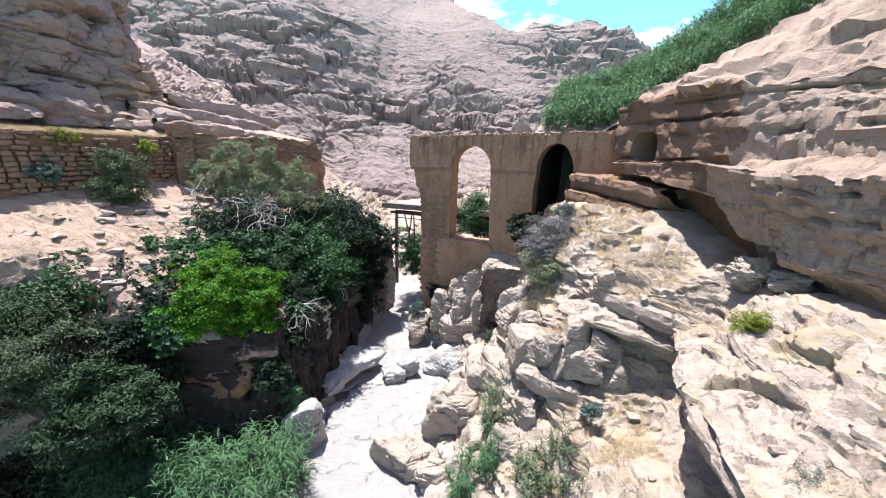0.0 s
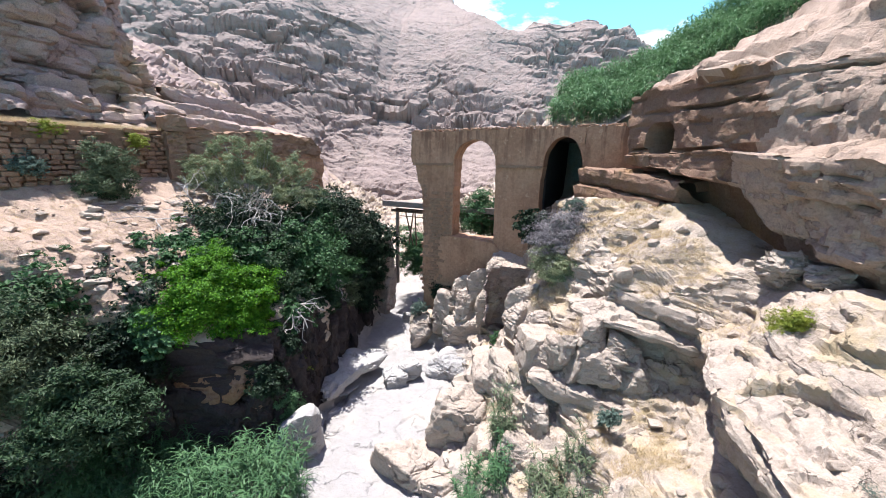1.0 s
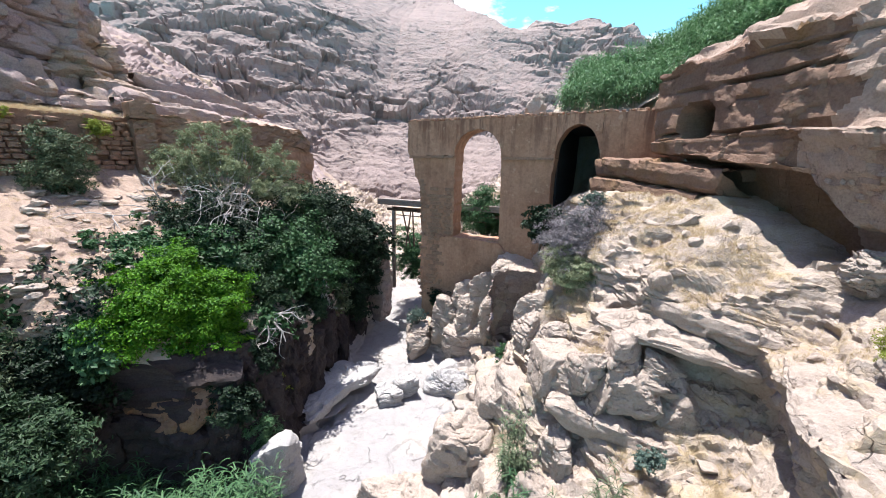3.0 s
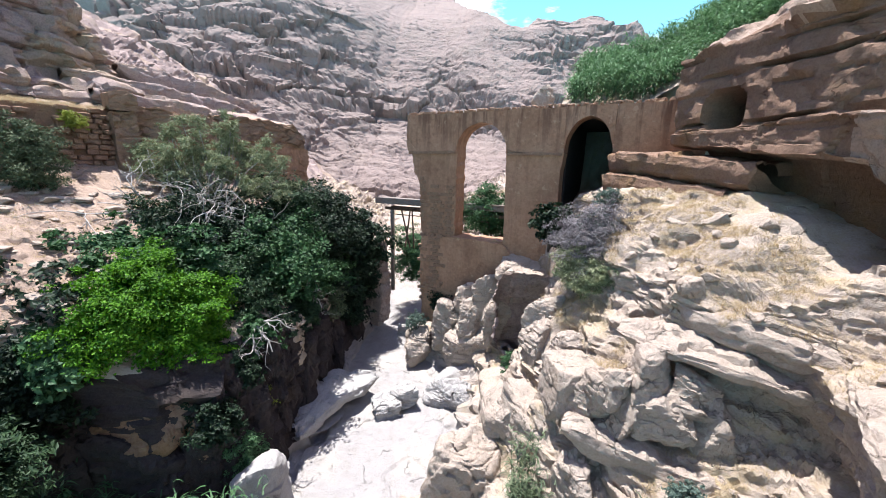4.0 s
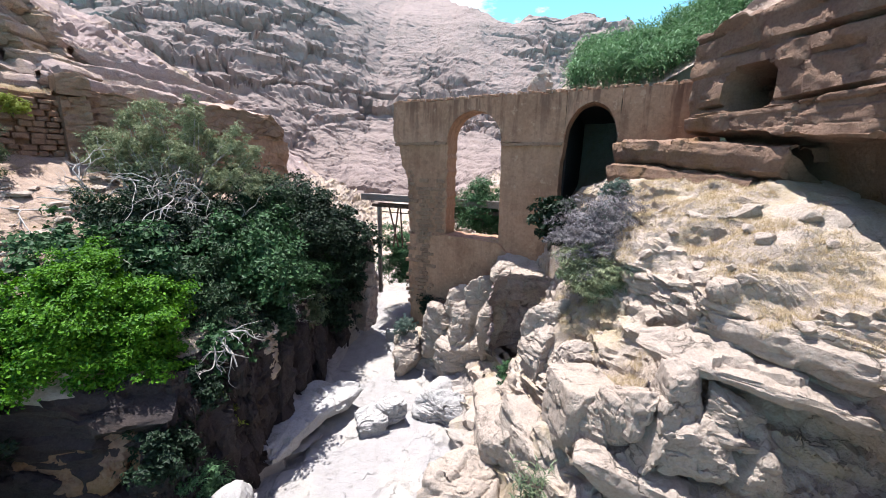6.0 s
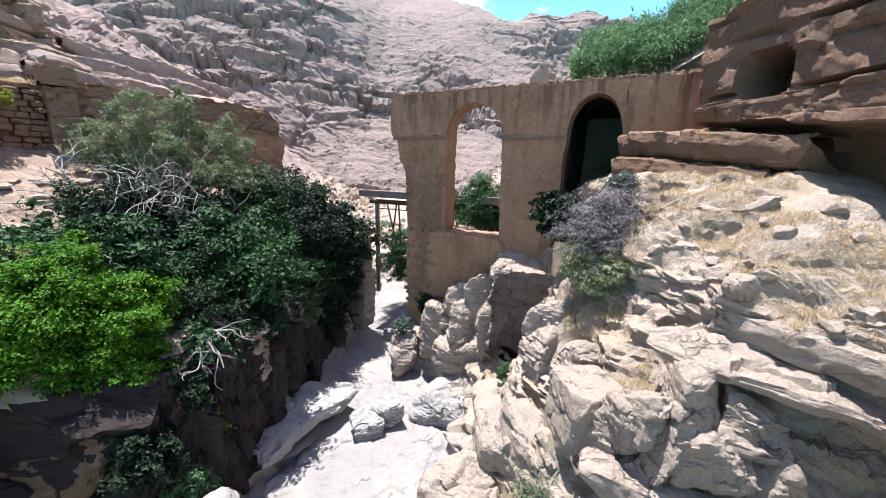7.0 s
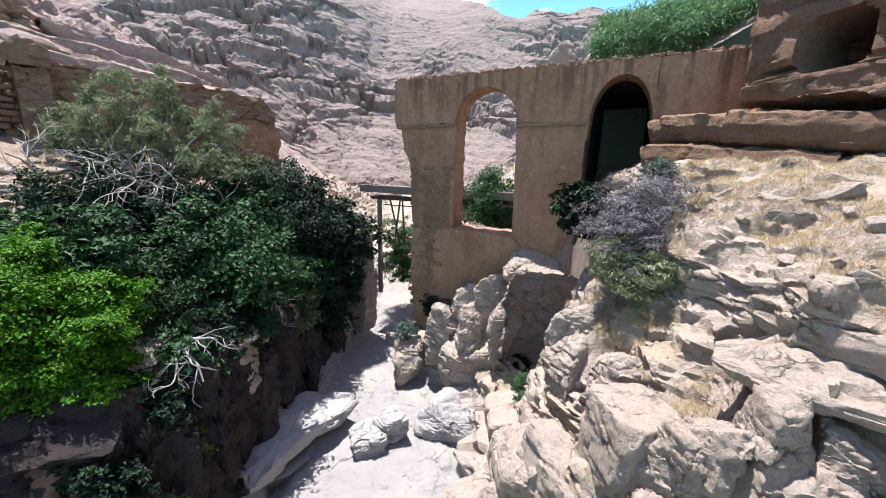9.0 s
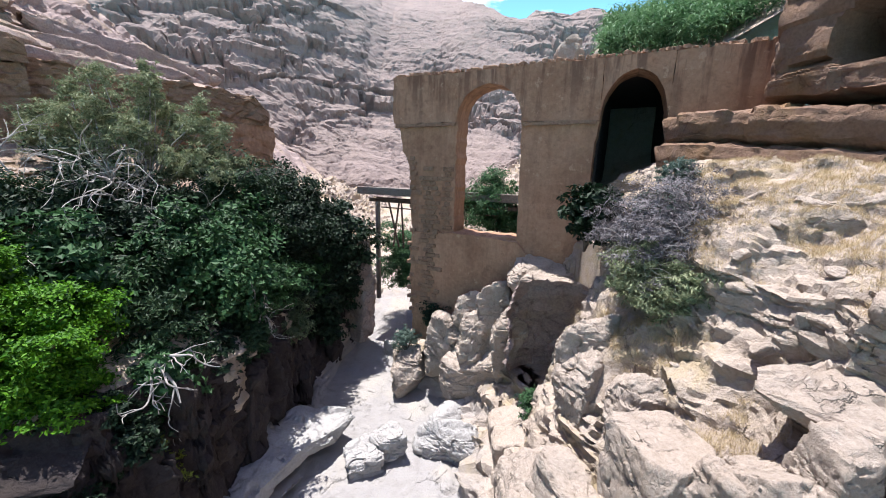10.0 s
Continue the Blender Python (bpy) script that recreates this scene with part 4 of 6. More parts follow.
_nt.links.new(ramp(_nt, noise_at(_nt, _co, 5.0), [(0.35, (0.05, 0.04, 0.035)), (0.65, (0.16, 0.10, 0.07))]), _b.inputs["Base Color"])
_b.inputs["Metallic"].default_value = 0.4
bridge_box(-6.5, 9.0, 4.6, 6.2, 11.35, 11.75, "deck", CONCRETE)
bridge_box(-6.5, 9.0, 4.55, 4.75, 11.3, 11.85, "edge_beam", CONCRETE)
bridge_box(-5.6, 8.6, 4.8, 5.0, 10.75, 11.0, "girder", STEEL, "dark rusted girder")
bridge_box(-5.6, 8.6, 5.8, 6.0, 10.75, 11.0, "girder", STEEL, "dark rusted girder")
for u in (-4.9,):
    bridge_box(u - 0.14, u + 0.14, 4.8, 5.1, 3.0, 10.75, "post", CONCRETE)


def rod(a, c, rad, name, mat, parent, label=""):
    v, f = tube(np.linspace(a, c, 3), [rad] * 3, 8)
    return part(name, mesh_of(name, v, f, mat, True), None, parent, label)


# slope behind the right arm of the aqueduct
def back_slope():
    u, v = np.meshgrid(np.concatenate((np.linspace(8.3, 10, 10, endpoint=False), np.linspace(10, 60, 110))), np.linspace(1.78, 14.6, 40), indexing="ij")
    x, y = A0.x + AD.x * u + AN.x * v, A0.y + AD.y * u + AN.y * v
    z = 18.45 + 0.6 * np.clip(u - 15.0, 0, None) + 0.42 * (v - 1.8) - 9 * step01(9.6, 8.3, u) + 0.10 * np.clip(u - 10.5, 0, 5)
    p = np.stack((x, y, z), -1)
    p[..., 2] += (0.35 * fbm(p * 0.4, 44, 4) + 0.5 * fbm(p * 0.12, 45, 3)) * step01(1.8, 4.0, v)
    return p


sheet("slope", back_slope(), GORGE, "stony slope behind the aqueduct, covered with reeds", "ground", flip=True)

# ---- leaves and wood ----
def leaf_mesh(name, centres, normals, size, aspect, mat, r, droop=0.0):
    """One small folded leaf at each centre."""
    n = len(centres)
    t = r.normal(size=(n, 3))
    t -= (t * normals).sum(1, keepdims=True) * normals
    t[:, 2] -= droop
    t /= np.linalg.norm(t, axis=1, keepdims=True) + 1e-9
    b = np.cross(normals, t)
    s = size * r.uniform(0.6, 1.35, (n, 1))
    a = centres - t * s
    c = centres + t * s
    d = centres + b * s * aspect + normals * s * 0.18
    e = centres - b * s * aspect + normals * s * 0.18
    v = np.stack((a, d, c, e), 1).reshape(-1, 3)
    f = np.arange(4 * n).reshape(-1, 4)
    return mesh_of(name, v, f, mat)


def tube(path, radii, sides=6):
    path = np.asarray(path, float)
    tan = np.gradient(path, axis=0)
    tan /= np.linalg.norm(tan, axis=1, keepdims=True) + 1e-9
    ref = np.where(np.abs(tan[:, 2:3]) > 0.9, np.array((1.0, 0, 0)), np.array((0, 0, 1.0)))
    a = np.cross(tan, ref)
    a /= np.linalg.norm(a, axis=1, keepdims=True) + 1e-9
    b = np.cross(tan, a)
    ang = np.linspace(0, 2 * np.pi, sides, endpoint=False)
    ring = a[:, None] * np.cos(ang)[None, :, None] + b[:, None] * np.sin(ang)[None, :, None]
    v = path[:, None] + ring * np.asarray(radii, float)[:, None, None]
    return v.reshape(-1, 3), grid_faces(len(path), sides, True)


def tubes(name, paths, mat):
    vs, fs, k = [], [], 0
    for path, radii in paths:
        v, f = tube(path, radii, 5)
        vs.append(v)
        fs.append(f + k)
        k += len(v)
    return mesh_of(name, np.concatenate(vs), np.concatenate(fs), mat, True)


def bush(name, place, size, leaves, leaf, mat, label, category="bush", seed=0, aspect=0.45, lobes=9, wood=BARK, trunk=0.06, hollow=0.55, droop=0.0, group="", lift=0.0, lobe=1.0):
    """A tree or bush: stem and limbs that end in uneven lobes of leaves."""
    r = np.random.default_rng(seed)
    sx, sy, sz = size
    ob = thing(name, place, label, category, group)
    cen = r.normal(size=(lobes, 3))
    cen /= np.linalg.norm(cen, axis=1, keepdims=True)
    cen *= r.uniform(0.35, 0.8, (lobes, 1))
    cen[:, 2] = np.abs(cen[:, 2]) * 0.9 + 0.1 * r.random(lobes)
    cen *= np.array((sx, sy, sz))
    cen[:, 2] += 0.12 * sz + lift
    rad = lobe * r.uniform(0.28, 0.52, lobes) * (sx + sy + sz) / 3
    share = rad ** 2 / (rad ** 2).sum()
    pts, nrm = [], []
    for c, q, s in zip(cen, rad, share):
        k = max(24, int(leaves * s))
        m = max(6, int(26 * (q / rad.mean()) ** 2))
        sd = r.normal(size=(m, 3))
        sd /= np.linalg.norm(sd, axis=1, keepdims=True)
        sc = sd * (q * (hollow + (1.05 - hollow) * r.random((m, 1)) ** 0.5)) * (1 + 0.35 * r.normal(size=(m, 1)).clip(-1, 1))
        pick = r.integers(0, m, k)
        off = r.normal(size=(k, 3)) * np.array((1, 1, 0.6)) * (0.17 * q * r.uniform(0.6, 1.3, (m, 1)))[pick]
        pts.append(c + (sc[pick] + off) * np.array((1, 1, 0.9)))
        nn = sd[pick] + 0.8 * r.normal(size=(k, 3)) + np.array((0, 0, 0.7))
        nrm.append(nn / np.linalg.norm(nn, axis=1, keepdims=True))
    pts, nrm = np.concatenate(pts), np.concatenate(nrm)
    keep = pts[:, 2] > -0.15 * sz
    part("crown", leaf_mesh("crown", pts[keep], nrm[keep], leaf, aspect, mat, r, droop), None, ob)
    if trunk:
        for c, q in zip(cen, rad):
            mid = np.array((c[0] * 0.35, c[1] * 0.35, c[2] * 0.45)) + r.normal(0, 0.06, 3) * sx
            t = np.linspace(0, 1, 7)[:, None]
            path = (1 - t) ** 2 * np.array((0, 0, -0.25)) + 2 * t * (1 - t) * mid + t ** 2 * c
            part("limb", tubes("limb", [(path, np.linspace(trunk, trunk * 0.25, 7))], wood), None, ob)
    return ob


for u0, u1 in ((-3.9, -3.0), (-3.0, -3.5), (-2.8, -2.6)):
    rod(wall_point(u0, 4.9, 10.8), wall_point(u1, 4.9, 7.4), 0.07, "strut", STEEL, bridge, "thin dark steel strut")
for u in (-4.6, 0.5):
    rod(wall_point(u, 4.95, 10.35), wall_point(u + 5.0, 4.95, 10.35), 0.045, "tie_rod", STEEL, bridge)

# exposed stones on the pier where plaster has fallen
r = random.Random(5)
for i in range(36):
    z = 4.6 + 0.275 * i
    for j in range(9):
        u = 0.72 + 0.30 * j + 0.15 * (i % 2)
        bare = 0.75 * math.exp(-((u - 1.9) / 0.55) ** 2) + (0.9 if u > 2.75 and 10.0 < z < 13.6 else 0) + (0.6 if u < 1.0 else 0)
        if u < 3.2 and r.random() < bare and z < 14.2 - 0.8 * r.random():
            ob = new("stone", STONES[r.randrange(8)])
            ob.parent = aqueduct
            ob.matrix_basis = Matrix.Translation(wall_point(u, (0.17 if z > 9.9 else -0.09) + r.uniform(-0.03, 0.02), z)) @ Matrix.Rotation(math.atan2(AD.y, AD.x), 4, "Z") @ Matrix.Diagonal((0.85, 1, 1, 1))

for k in range(56):
    u = -0.4 + 0.33 * k + r.uniform(-0.1, 0.1)
    s = r.uniform(0.6, 1.15)
    ob = new("stone", STONES[r.randrange(8)])
    ob.parent = aqueduct
    ob.matrix_basis = Matrix.Translation(wall_point(u, 0.2 + r.uniform(0, 0.15), 18.38 + 0.022 * u + 0.06 * s)) @ Matrix.Rotation(r.uniform(0, 3.1), 4, "Z") @ Matrix.Rotation(r.uniform(-0.3, 0.3), 4, "X") @ Matrix.Diagonal((s, s, s * 0.8, 1))

# dry stone retaining wall along the terrace
wall = thing("retaining_wall", (0, 0, 0), "dry-stone retaining wall of brown courses with grass on top", "wall")
W0, W1 = Vector((-26.2, 17.0, 0)), Vector((-21.3, 29.6, 0))
WD = (W1 - W0).normalized()
WN = Vector((-WD.y, WD.x, 0))
bm = bmesh.new()
a0, a1 = W0 - WD * 9, W1
for s in ((a0, a1),):
    vs = [bm.verts.new(p + WN * v + Vector((0, 0, z))) for p in s for v in (0.34, 1.2) for z in (12.5, 17.75)]
    for f in ((0, 1, 3, 2), (4, 6, 7, 5), (0, 4, 5, 1), (2, 3, 7, 6), (0, 2, 6, 4), (1, 5, 7, 3)):
        bm.faces.new([vs[i] for i in f])
bmesh.ops.recalc_face_normals(bm, faces=bm.faces)
part("core", bm, STONE, wall)
count = 0
yaw_w = math.atan2(WD.y, WD.x)
for i in range(12):
    z = 14.35 + 0.30 * i
    s = -1.2 + r.uniform(0, 0.4)
    while s < (W1 - W0).length - 0.2:
        k = r.randrange(8)
        w = 0.50 + 0.08 * (k % 4)
        if r.random() > (0.4 if i > 9 else 0.22 if i > 7 else 0.06):
            ob = new("stone", WALL_STONES[k])
            ob.parent = wall
            ob.matrix_basis = Matrix.Translation(W0 + WD * (s + w / 2) + WN * (0.2 + r.uniform(-0.10, 0.08)) + Vector((0, 0, z + r.uniform(-0.02, 0.02)))) @ Matrix.Rotation(yaw_w + r.uniform(-0.1, 0.1), 4, "Z") @ Matrix.Rotation(r.uniform(-0.09, 0.09), 4, "Y") @ Matrix.Diagonal((r.uniform(0.72, 1.08), 1, r.uniform(0.62, 1.08), 1))
            count += 1
        s += w + 0.03


# ---- rocks ----
def cube_sphere(n):
    a = np.linspace(-1, 1, n + 1)
    u, v = np.meshgrid(a, a, indexing="ij")
    one = np.ones_like(u)
    vs, fs, k = [], [], 0
    for s in ((one, u, v), (-one, v, u), (v, one, u), (u, -one, v), (u, v, one), (v, u, -one)):
        p = np.stack(s, -1)
        vs.append(p.reshape(-1, 3))
        fs.append(grid_faces(n + 1, n + 1) + k)
        k += (n + 1) ** 2
    vs = np.concatenate(vs)
    key = np.round(vs * n).astype(np.int64)
    _, first, inv = np.unique(key, axis=0, return_index=True, return_inverse=True)
    vs = vs[first]
    return vs / np.linalg.norm(vs, axis=1, keepdims=True), inv.reshape(-1)[np.concatenate(fs)]


BALL = {n: cube_sphere(n) for n in (14, 24, 34, 48)}


def boulder(name, place, size, seed, mat, label, yaw=0.0, tip=(0.0, 0.0), detail=34, planes=9, flat=0.55, group="", rough=1.0, square=0.22, sharp=10):
    """A rock cut by random planes, with bedding grooves and chipped edges; size is its half extents."""
    r = np.random.default_rng(seed)
    d, f = BALL[detail]
    n = r.normal(size=(planes, 3))
    n /= np.linalg.norm(n, axis=1, keepdims=True)
    n = np.concatenate((n, [(0, 0, 1), (0, 0, -1), (1, 0, 0), (-1, 0, 0), (0, 1, 0), (0, -1, 0)] + square * r.normal(size=(6, 3))))
    h = np.concatenate((r.uniform(0.78, 1.05, planes), [flat * 1.15, flat * 1.2, 0.86, 0.86, 0.86, 0.86] + 0.05 * r.normal(size=6)))
    dots = np.clip(d @ n.T, 0.02, None)
    rad = (((dots / h) ** sharp).sum(1)) ** (-1 / sharp) * (1 + 0.6 / sharp)
    p = d * np.minimum(rad, 1.3)[:, None]
    s = np.array(size) * np.array((1, 1, 1 / flat))
    q = p * s
    m = max(0.35, float(np.mean(size)))
    rel = rock_relief(q + seed * 3.1, seed, 0.4 * m, 0.07 * m, 0.07 * m, 0.8 * m, 0.11 * m) * rough
    rel = 0.6 * rel + m * rough * (0.11 * facets(q + seed * 1.7, 0.8 * m, seed) + 0.03 * facets(q, 0.3 * m, seed + 5))
    q = q + d * rel[:, None]
    R = (Matrix.Rotation(yaw, 3, "Z") @ Matrix.Rotation(tip[0], 3, "X") @ Matrix.Rotation(tip[1], 3, "Y"))
    q = q @ np.array(R).T
    ob = new(name, mesh_of(name, q, f, mat, True, 38))
    ob.location = place
    return tagged(ob, label, "rock", group)


def ledge(name, lip, thick, back, rise, under, seed, mat, label, step=0.11, rough=1.0, side=1, taper=0.18):
    """A bed of rock that sticks out: lip is the line of its upper edge, with the stream on its left hand."""
    lip = np.array(lip, float)
    seg = np.linalg.norm(np.diff(lip, axis=0), axis=1)
    s = np.concatenate(([0], np.cumsum(seg)))
    n = max(8, int(s[-1] / step))
    t = np.linspace(0, s[-1], n)
    P = np.stack([np.interp(t, s, lip[:, k]) for k in range(3)], 1)
    tan = np.gradient(P, axis=0)
    for _ in range(6):
        tan = (np.roll(tan, 1, 0) + tan * 2 + np.roll(tan, -1, 0)) / 4 if n > 12 else tan
    tan[:, 2] = 0
    tan /= np.linalg.norm(tan, axis=1, keepdims=True) + 1e-9
    right = np.stack((-tan[:, 1], tan[:, 0], tan[:, 2]), 1)
    right *= side * (np.sign(right[:, :1].mean()) or 1)
    env = np.clip(np.minimum(t, s[-1] - t) / (taper * s[-1]) + 0.12, 0, 1) ** 0.6
    wob = 1 + 0.3 * fbm(P * 0.6, seed, 2)
    th, bk = thick * env * wob, back * env
    up = np.array((0, 0, 1.0))
    prof = [(bk * 0.9, rise * bk * 0.9 - th - 0.5), (under + 0 * bk, -th - 0.15), (0.25 * under + 0 * bk, -th), (-0.02 + 0 * bk, -0.85 * th), (-0.10 + 0 * bk, -0.4 * th), (-0.03 + 0 * bk, -0.06 * th), (0.12 + 0 * bk, 0 * th),
            (0.5 * bk, rise * 0.5 * bk), (bk, rise * bk - 0.06), (bk * 1.15, rise * bk - 0.5)]
    rings = [P + right * a[:, None] + up * z[:, None] for a, z in prof]
    cnt = (3, 6, 5, 6, 6, 4, 12, 12, 4)
    cols = []
    for k, c in enumerate(cnt):
        for a in np.linspace(0, 1, c, endpoint=False):
            cols.append(rings[k] * (1 - a) + rings[k + 1] * a)
    cols.append(rings[-1])
    p = np.stack(cols, 1)
    nn = grid_normals(p)
    nn *= np.sign(nn[:, -16:-8, 2].mean())
    q = p + 0.12 * np.stack((fbm(p * 0.9, seed + 1, 3), fbm(p * 0.9, seed + 2, 3), 0.4 * fbm(p * 0.9, seed + 3, 3)), -1)
    d = 0.3 * rock_relief(q, seed, 0.42, 0.13, 0.14, 1.3, 0.13, (-0.08, 0.06), 0.3, 1.6) + 0.20 * facets(q, 1.4, seed + 7, 0.8) + 0.07 * facets(q, 0.55, seed + 8) + 0.03 * facets(q, 0.28, seed + 9)
    d = d * (0.45 + 0.55 * step01(0.2, 0.7, nn[..., 2]))
    q = p + (q - p) * rough + nn * (d * rough)[..., None]
    ob = thing(name, tuple(P[n // 2]), label, "rock")
    q = q - P[n // 2]
    cuts = max(1, int(s[-1] / 1.9))
    ends = [0] + [int(n * (k + r) / cuts) for k, r in zip(range(1, cuts), np.random.default_rng(seed).uniform(-0.2, 0.2, cuts))] + [n - 1]
    for a, b in zip(ends, ends[1:]):
        part("block", mesh_of("block", q[a:b + 1].reshape(-1, 3), grid_faces(b + 1 - a, q.shape[1]), mat, True, 38), None, ob)
    return ob


WHITE = "smooth water-worn white limestone boulder in the stream bed"
PALE = "angular pale limestone boulder on the bank"
RUBBLE = "pile of crumbled pale rock at the foot of the cliff"
LED = "overhanging bed of pale limestone on the slope"
ledge("rock_ledge", [(6.9, 19.2, 10.6), (7.5, 18.2, 10.65), (8.25, 17.1, 10.6), (9.1, 16.4, 10.5), (9.9, 15.8, 10.3), (10.5, 15.1, 10.2)], 0.95, 2.0, 0.22, 0.9, 101, ROCK, LED)
ledge("rock_ledge", [(10.3, 14.9, 10.2), (9.5, 14.0, 10.2), (8.8, 13.1, 10.1), (8.2, 12.2, 10.0), (7.9, 11.0, 9.8), (7.6, 9.8, 9.6), (7.5, 8.2, 9.3), (7.4, 6.0, 9.2)], 0.5, 2.8, 0.34, 0.8, 102, ROCK, LED)
ledge("rock_ledge", [(5.6, 18.2, 9.75), (6.3, 17.3, 9.75), (7.2, 16.6, 9.65), (8.6, 15.9, 9.45), (9.9, 15.6, 9.1), (10.7, 15.4, 8.9)], 0.5, 2.2, 0.25, 0.9, 103, ROCK, LED)
ledge("rock_ledge", [(3.5, 16.6, 7.0), (4.6, 16.3, 6.8), (5.6, 16.0, 6.55), (6.8, 15.5, 6.35), (8.0, 15.1, 6.2)], 0.9, 1.6, 0.15, 1.0, 105, ROCK, LED)
ledge("rock_ledge", [(6.3, 22.6, 10.9), (6.7, 21.4, 10.95), (7.4, 20.6, 11.2), (8.3, 20.0, 11.7)], 0.4, 1.6, 0.3, 0.5, 106, ROCK, LED)
ledge("rock_ledge", [(7.8, 22.6, 12.9), (8.6, 21.6, 13.0), (9.4, 20.9, 13.15), (10.2, 20.4, 13.4)], 0.35, 1.2, 0.2, 0.4, 114, ROCK, LED)
ledge("rock_ledge", [(9.8, 12.2, 11.3), (9.6, 10.8, 11.1), (9.7, 9.0, 11.0), (9.9, 7.0, 11.0)], 0.6, 1.8, 0.35, 0.5, 107, ROCK, LED)
ledge("rock_ledge", [(4.9, 17.2, 8.3), (5.9, 16.5, 8.3), (7.2, 16.1, 8.1), (8.3, 16.1, 7.9)], 0.42, 1.2, 0.25, 0.4, 116, ROCK, LED)
for k, (x, y, z, w, d, h, yaw) in enumerate(((6.2, 17.0, 8.5, 0.95, 0.7, 0.5, 0.3), (7.4, 16.7, 8.3, 0.85, 0.6, 0.6, -0.5), (5.3, 17.4, 7.9, 0.8, 0.7, 0.6, 0.8), (6.5, 16.5, 7.2, 1.05, 0.65, 0.5, -0.1),
                                                  (7.9, 16.3, 7.0, 0.8, 0.6, 0.65, -0.7), (5.5, 16.7, 7.1, 0.6, 0.5, 0.5, 0.4), (8.7, 16.4, 6.6, 0.6, 0.55, 0.5, 0.1), (4.5, 17.6, 6.9, 0.6, 0.6, 0.7, 1.0))):
    boulder("boulder", (x, y, z), (w, d, h), 500 + k, ROCK, "broken block of layered limestone below the overhang", yaw, (0.1, 0.1), 34, 6, square=0.35, sharp=14)
boulder("boulder", (4.9, 17.4, 7.6), (0.6, 0.55, 0.5), 75, ROCK, PALE, 0.3, (0.0, 0.1), 34, 6, square=0.35)
ledge("rock_ledge", [(-5.1, 28.6, 1.2), (-5.6, 27.4, 1.35), (-6.4, 26.0, 1.5), (-7.2, 24.4, 1.4), (-8.0, 22.8, 1.1)], 0.8, 2.6, 0.12, 0.9, 108, BED, "undercut pale rock shelf beside the stream bed", side=-1)
# the lower shelf of the right cliff
ledge("rock_ledge", [(8.6, 29.0, 15.8), (8.7, 27.8, 15.85), (9.3, 26.2, 15.8), (9.9, 24.4, 15.7), (10.8, 22.4, 15.5), (11.3, 21.0, 15.4)], 1.0, 3.0, 0.03, 0.5, 109, CLIFF_SHADED, "flat-topped brown rock shelf under the cliff", rough=0.7, taper=0.03)
ledge("rock_ledge", [(8.3, 28.8, 14.75), (8.5, 27.6, 14.75), (9.15, 26.0, 14.65), (9.9, 24.2, 14.5), (10.9, 22.0, 14.3)], 1.3, 3.0, 0.03, 0.3, 110, CLIFF_SHADED, "thin brown rock bed under the cliff", rough=0.7, taper=0.03)

boulder("boulder", (12.3, 15.2, 12.6), (0.8, 0.7, 0.4), 80, ROCK, RUBBLE, 0.2, (0, 0), 48, 6, rough=1.6, square=0.4)
boulder("boulder", (12.6, 13.9, 12.6), (0.7, 0.8, 0.35), 81, ROCK, RUBBLE, 0.9, (0, 0), 48, 6, rough=1.6, square=0.4)
STRATA = "layered brown rock bed on the terrace behind the wall"
ledge("rock_ledge", [(-23.2, 30.5, 19.1), (-20.6, 34.5, 19.0), (-17.6, 39.0, 18.4), (-16.0, 42.0, 17.8)], 1.2, 3.0, 0.1, 0.5, 111, CLIFF_OCHRE, STRATA, side=-1)
ledge("rock_ledge", [(-25.4, 31.0, 20.4), (-22.6, 35.5, 20.3), (-19.8, 40.0, 19.6), (-17.6, 44.0, 18.4)], 1.2, 3.4, 0.12, 0.5, 112, CLIFF_OCHRE, STRATA, side=-1)
ledge("rock_ledge", [(-25.6, 35.5, 21.8), (-22.6, 40.5, 21.4), (-20.0, 45.5, 20.2)], 1.3, 3.4, 0.12, 0.5, 113, CLIFF_OCHRE, STRATA, side=-1)
boulder("boulder", (-3.0, 27.5, 0.5), (1.2, 1.05, 0.6), 1, BED, WHITE, 0.3, detail=48, planes=9, rough=1.2, square=0.3, sharp=10)
boulder("boulder", (-0.2, 27.6, 0.4), (1.85, 1.2, 0.7), 2, BED, WHITE, -0.25, detail=48, planes=9, rough=1.2, square=0.3, sharp=10)
boulder("boulder", (-4.3, 26.6, 0.2), (1.25, 1.05, 0.65), 3, BED, WHITE, 0.5, detail=48, planes=9, rough=1.2, square=0.3, sharp=10)
boulder("boulder", (0.6, 29.0, 0.55), (1.5, 0.9, 0.6), 4, BED, WHITE, 0.1, planes=5, rough=0.9, square=0.5, sharp=6)
boulder("boulder", (1.2, 30.5, 2.35), (2.15, 1.3, 1.0), 5, ROCK, PALE, 0.1, (0.0, 0.08), 48, 6, square=0.4)
boulder("boulder", (0.9, 31.4, 3.7), (1.3, 1.0, 1.0), 6, ROCK, PALE, 0.6, (0, 0), 48, 6, square=0.45)
boulder("boulder", (-0.8, 32.2, 2.9), (1.3, 1.0, 1.1), 7, ROCK, PALE, 0.2, (0.1, 0), 48, 6, square=0.45)
boulder("boulder", (-2.5, 32.6, 1.5), (0.95, 0.9, 1.0), 8, ROCK, PALE, 0.9, (0, 0.1), 48, 6, square=0.45)
boulder("boulder", (2.1, 31.5, 5.7), (1.35, 1.0, 1.1), 9, ROCK, PALE, 0.3, (0.0, 0.0), 48, 6, square=0.45)
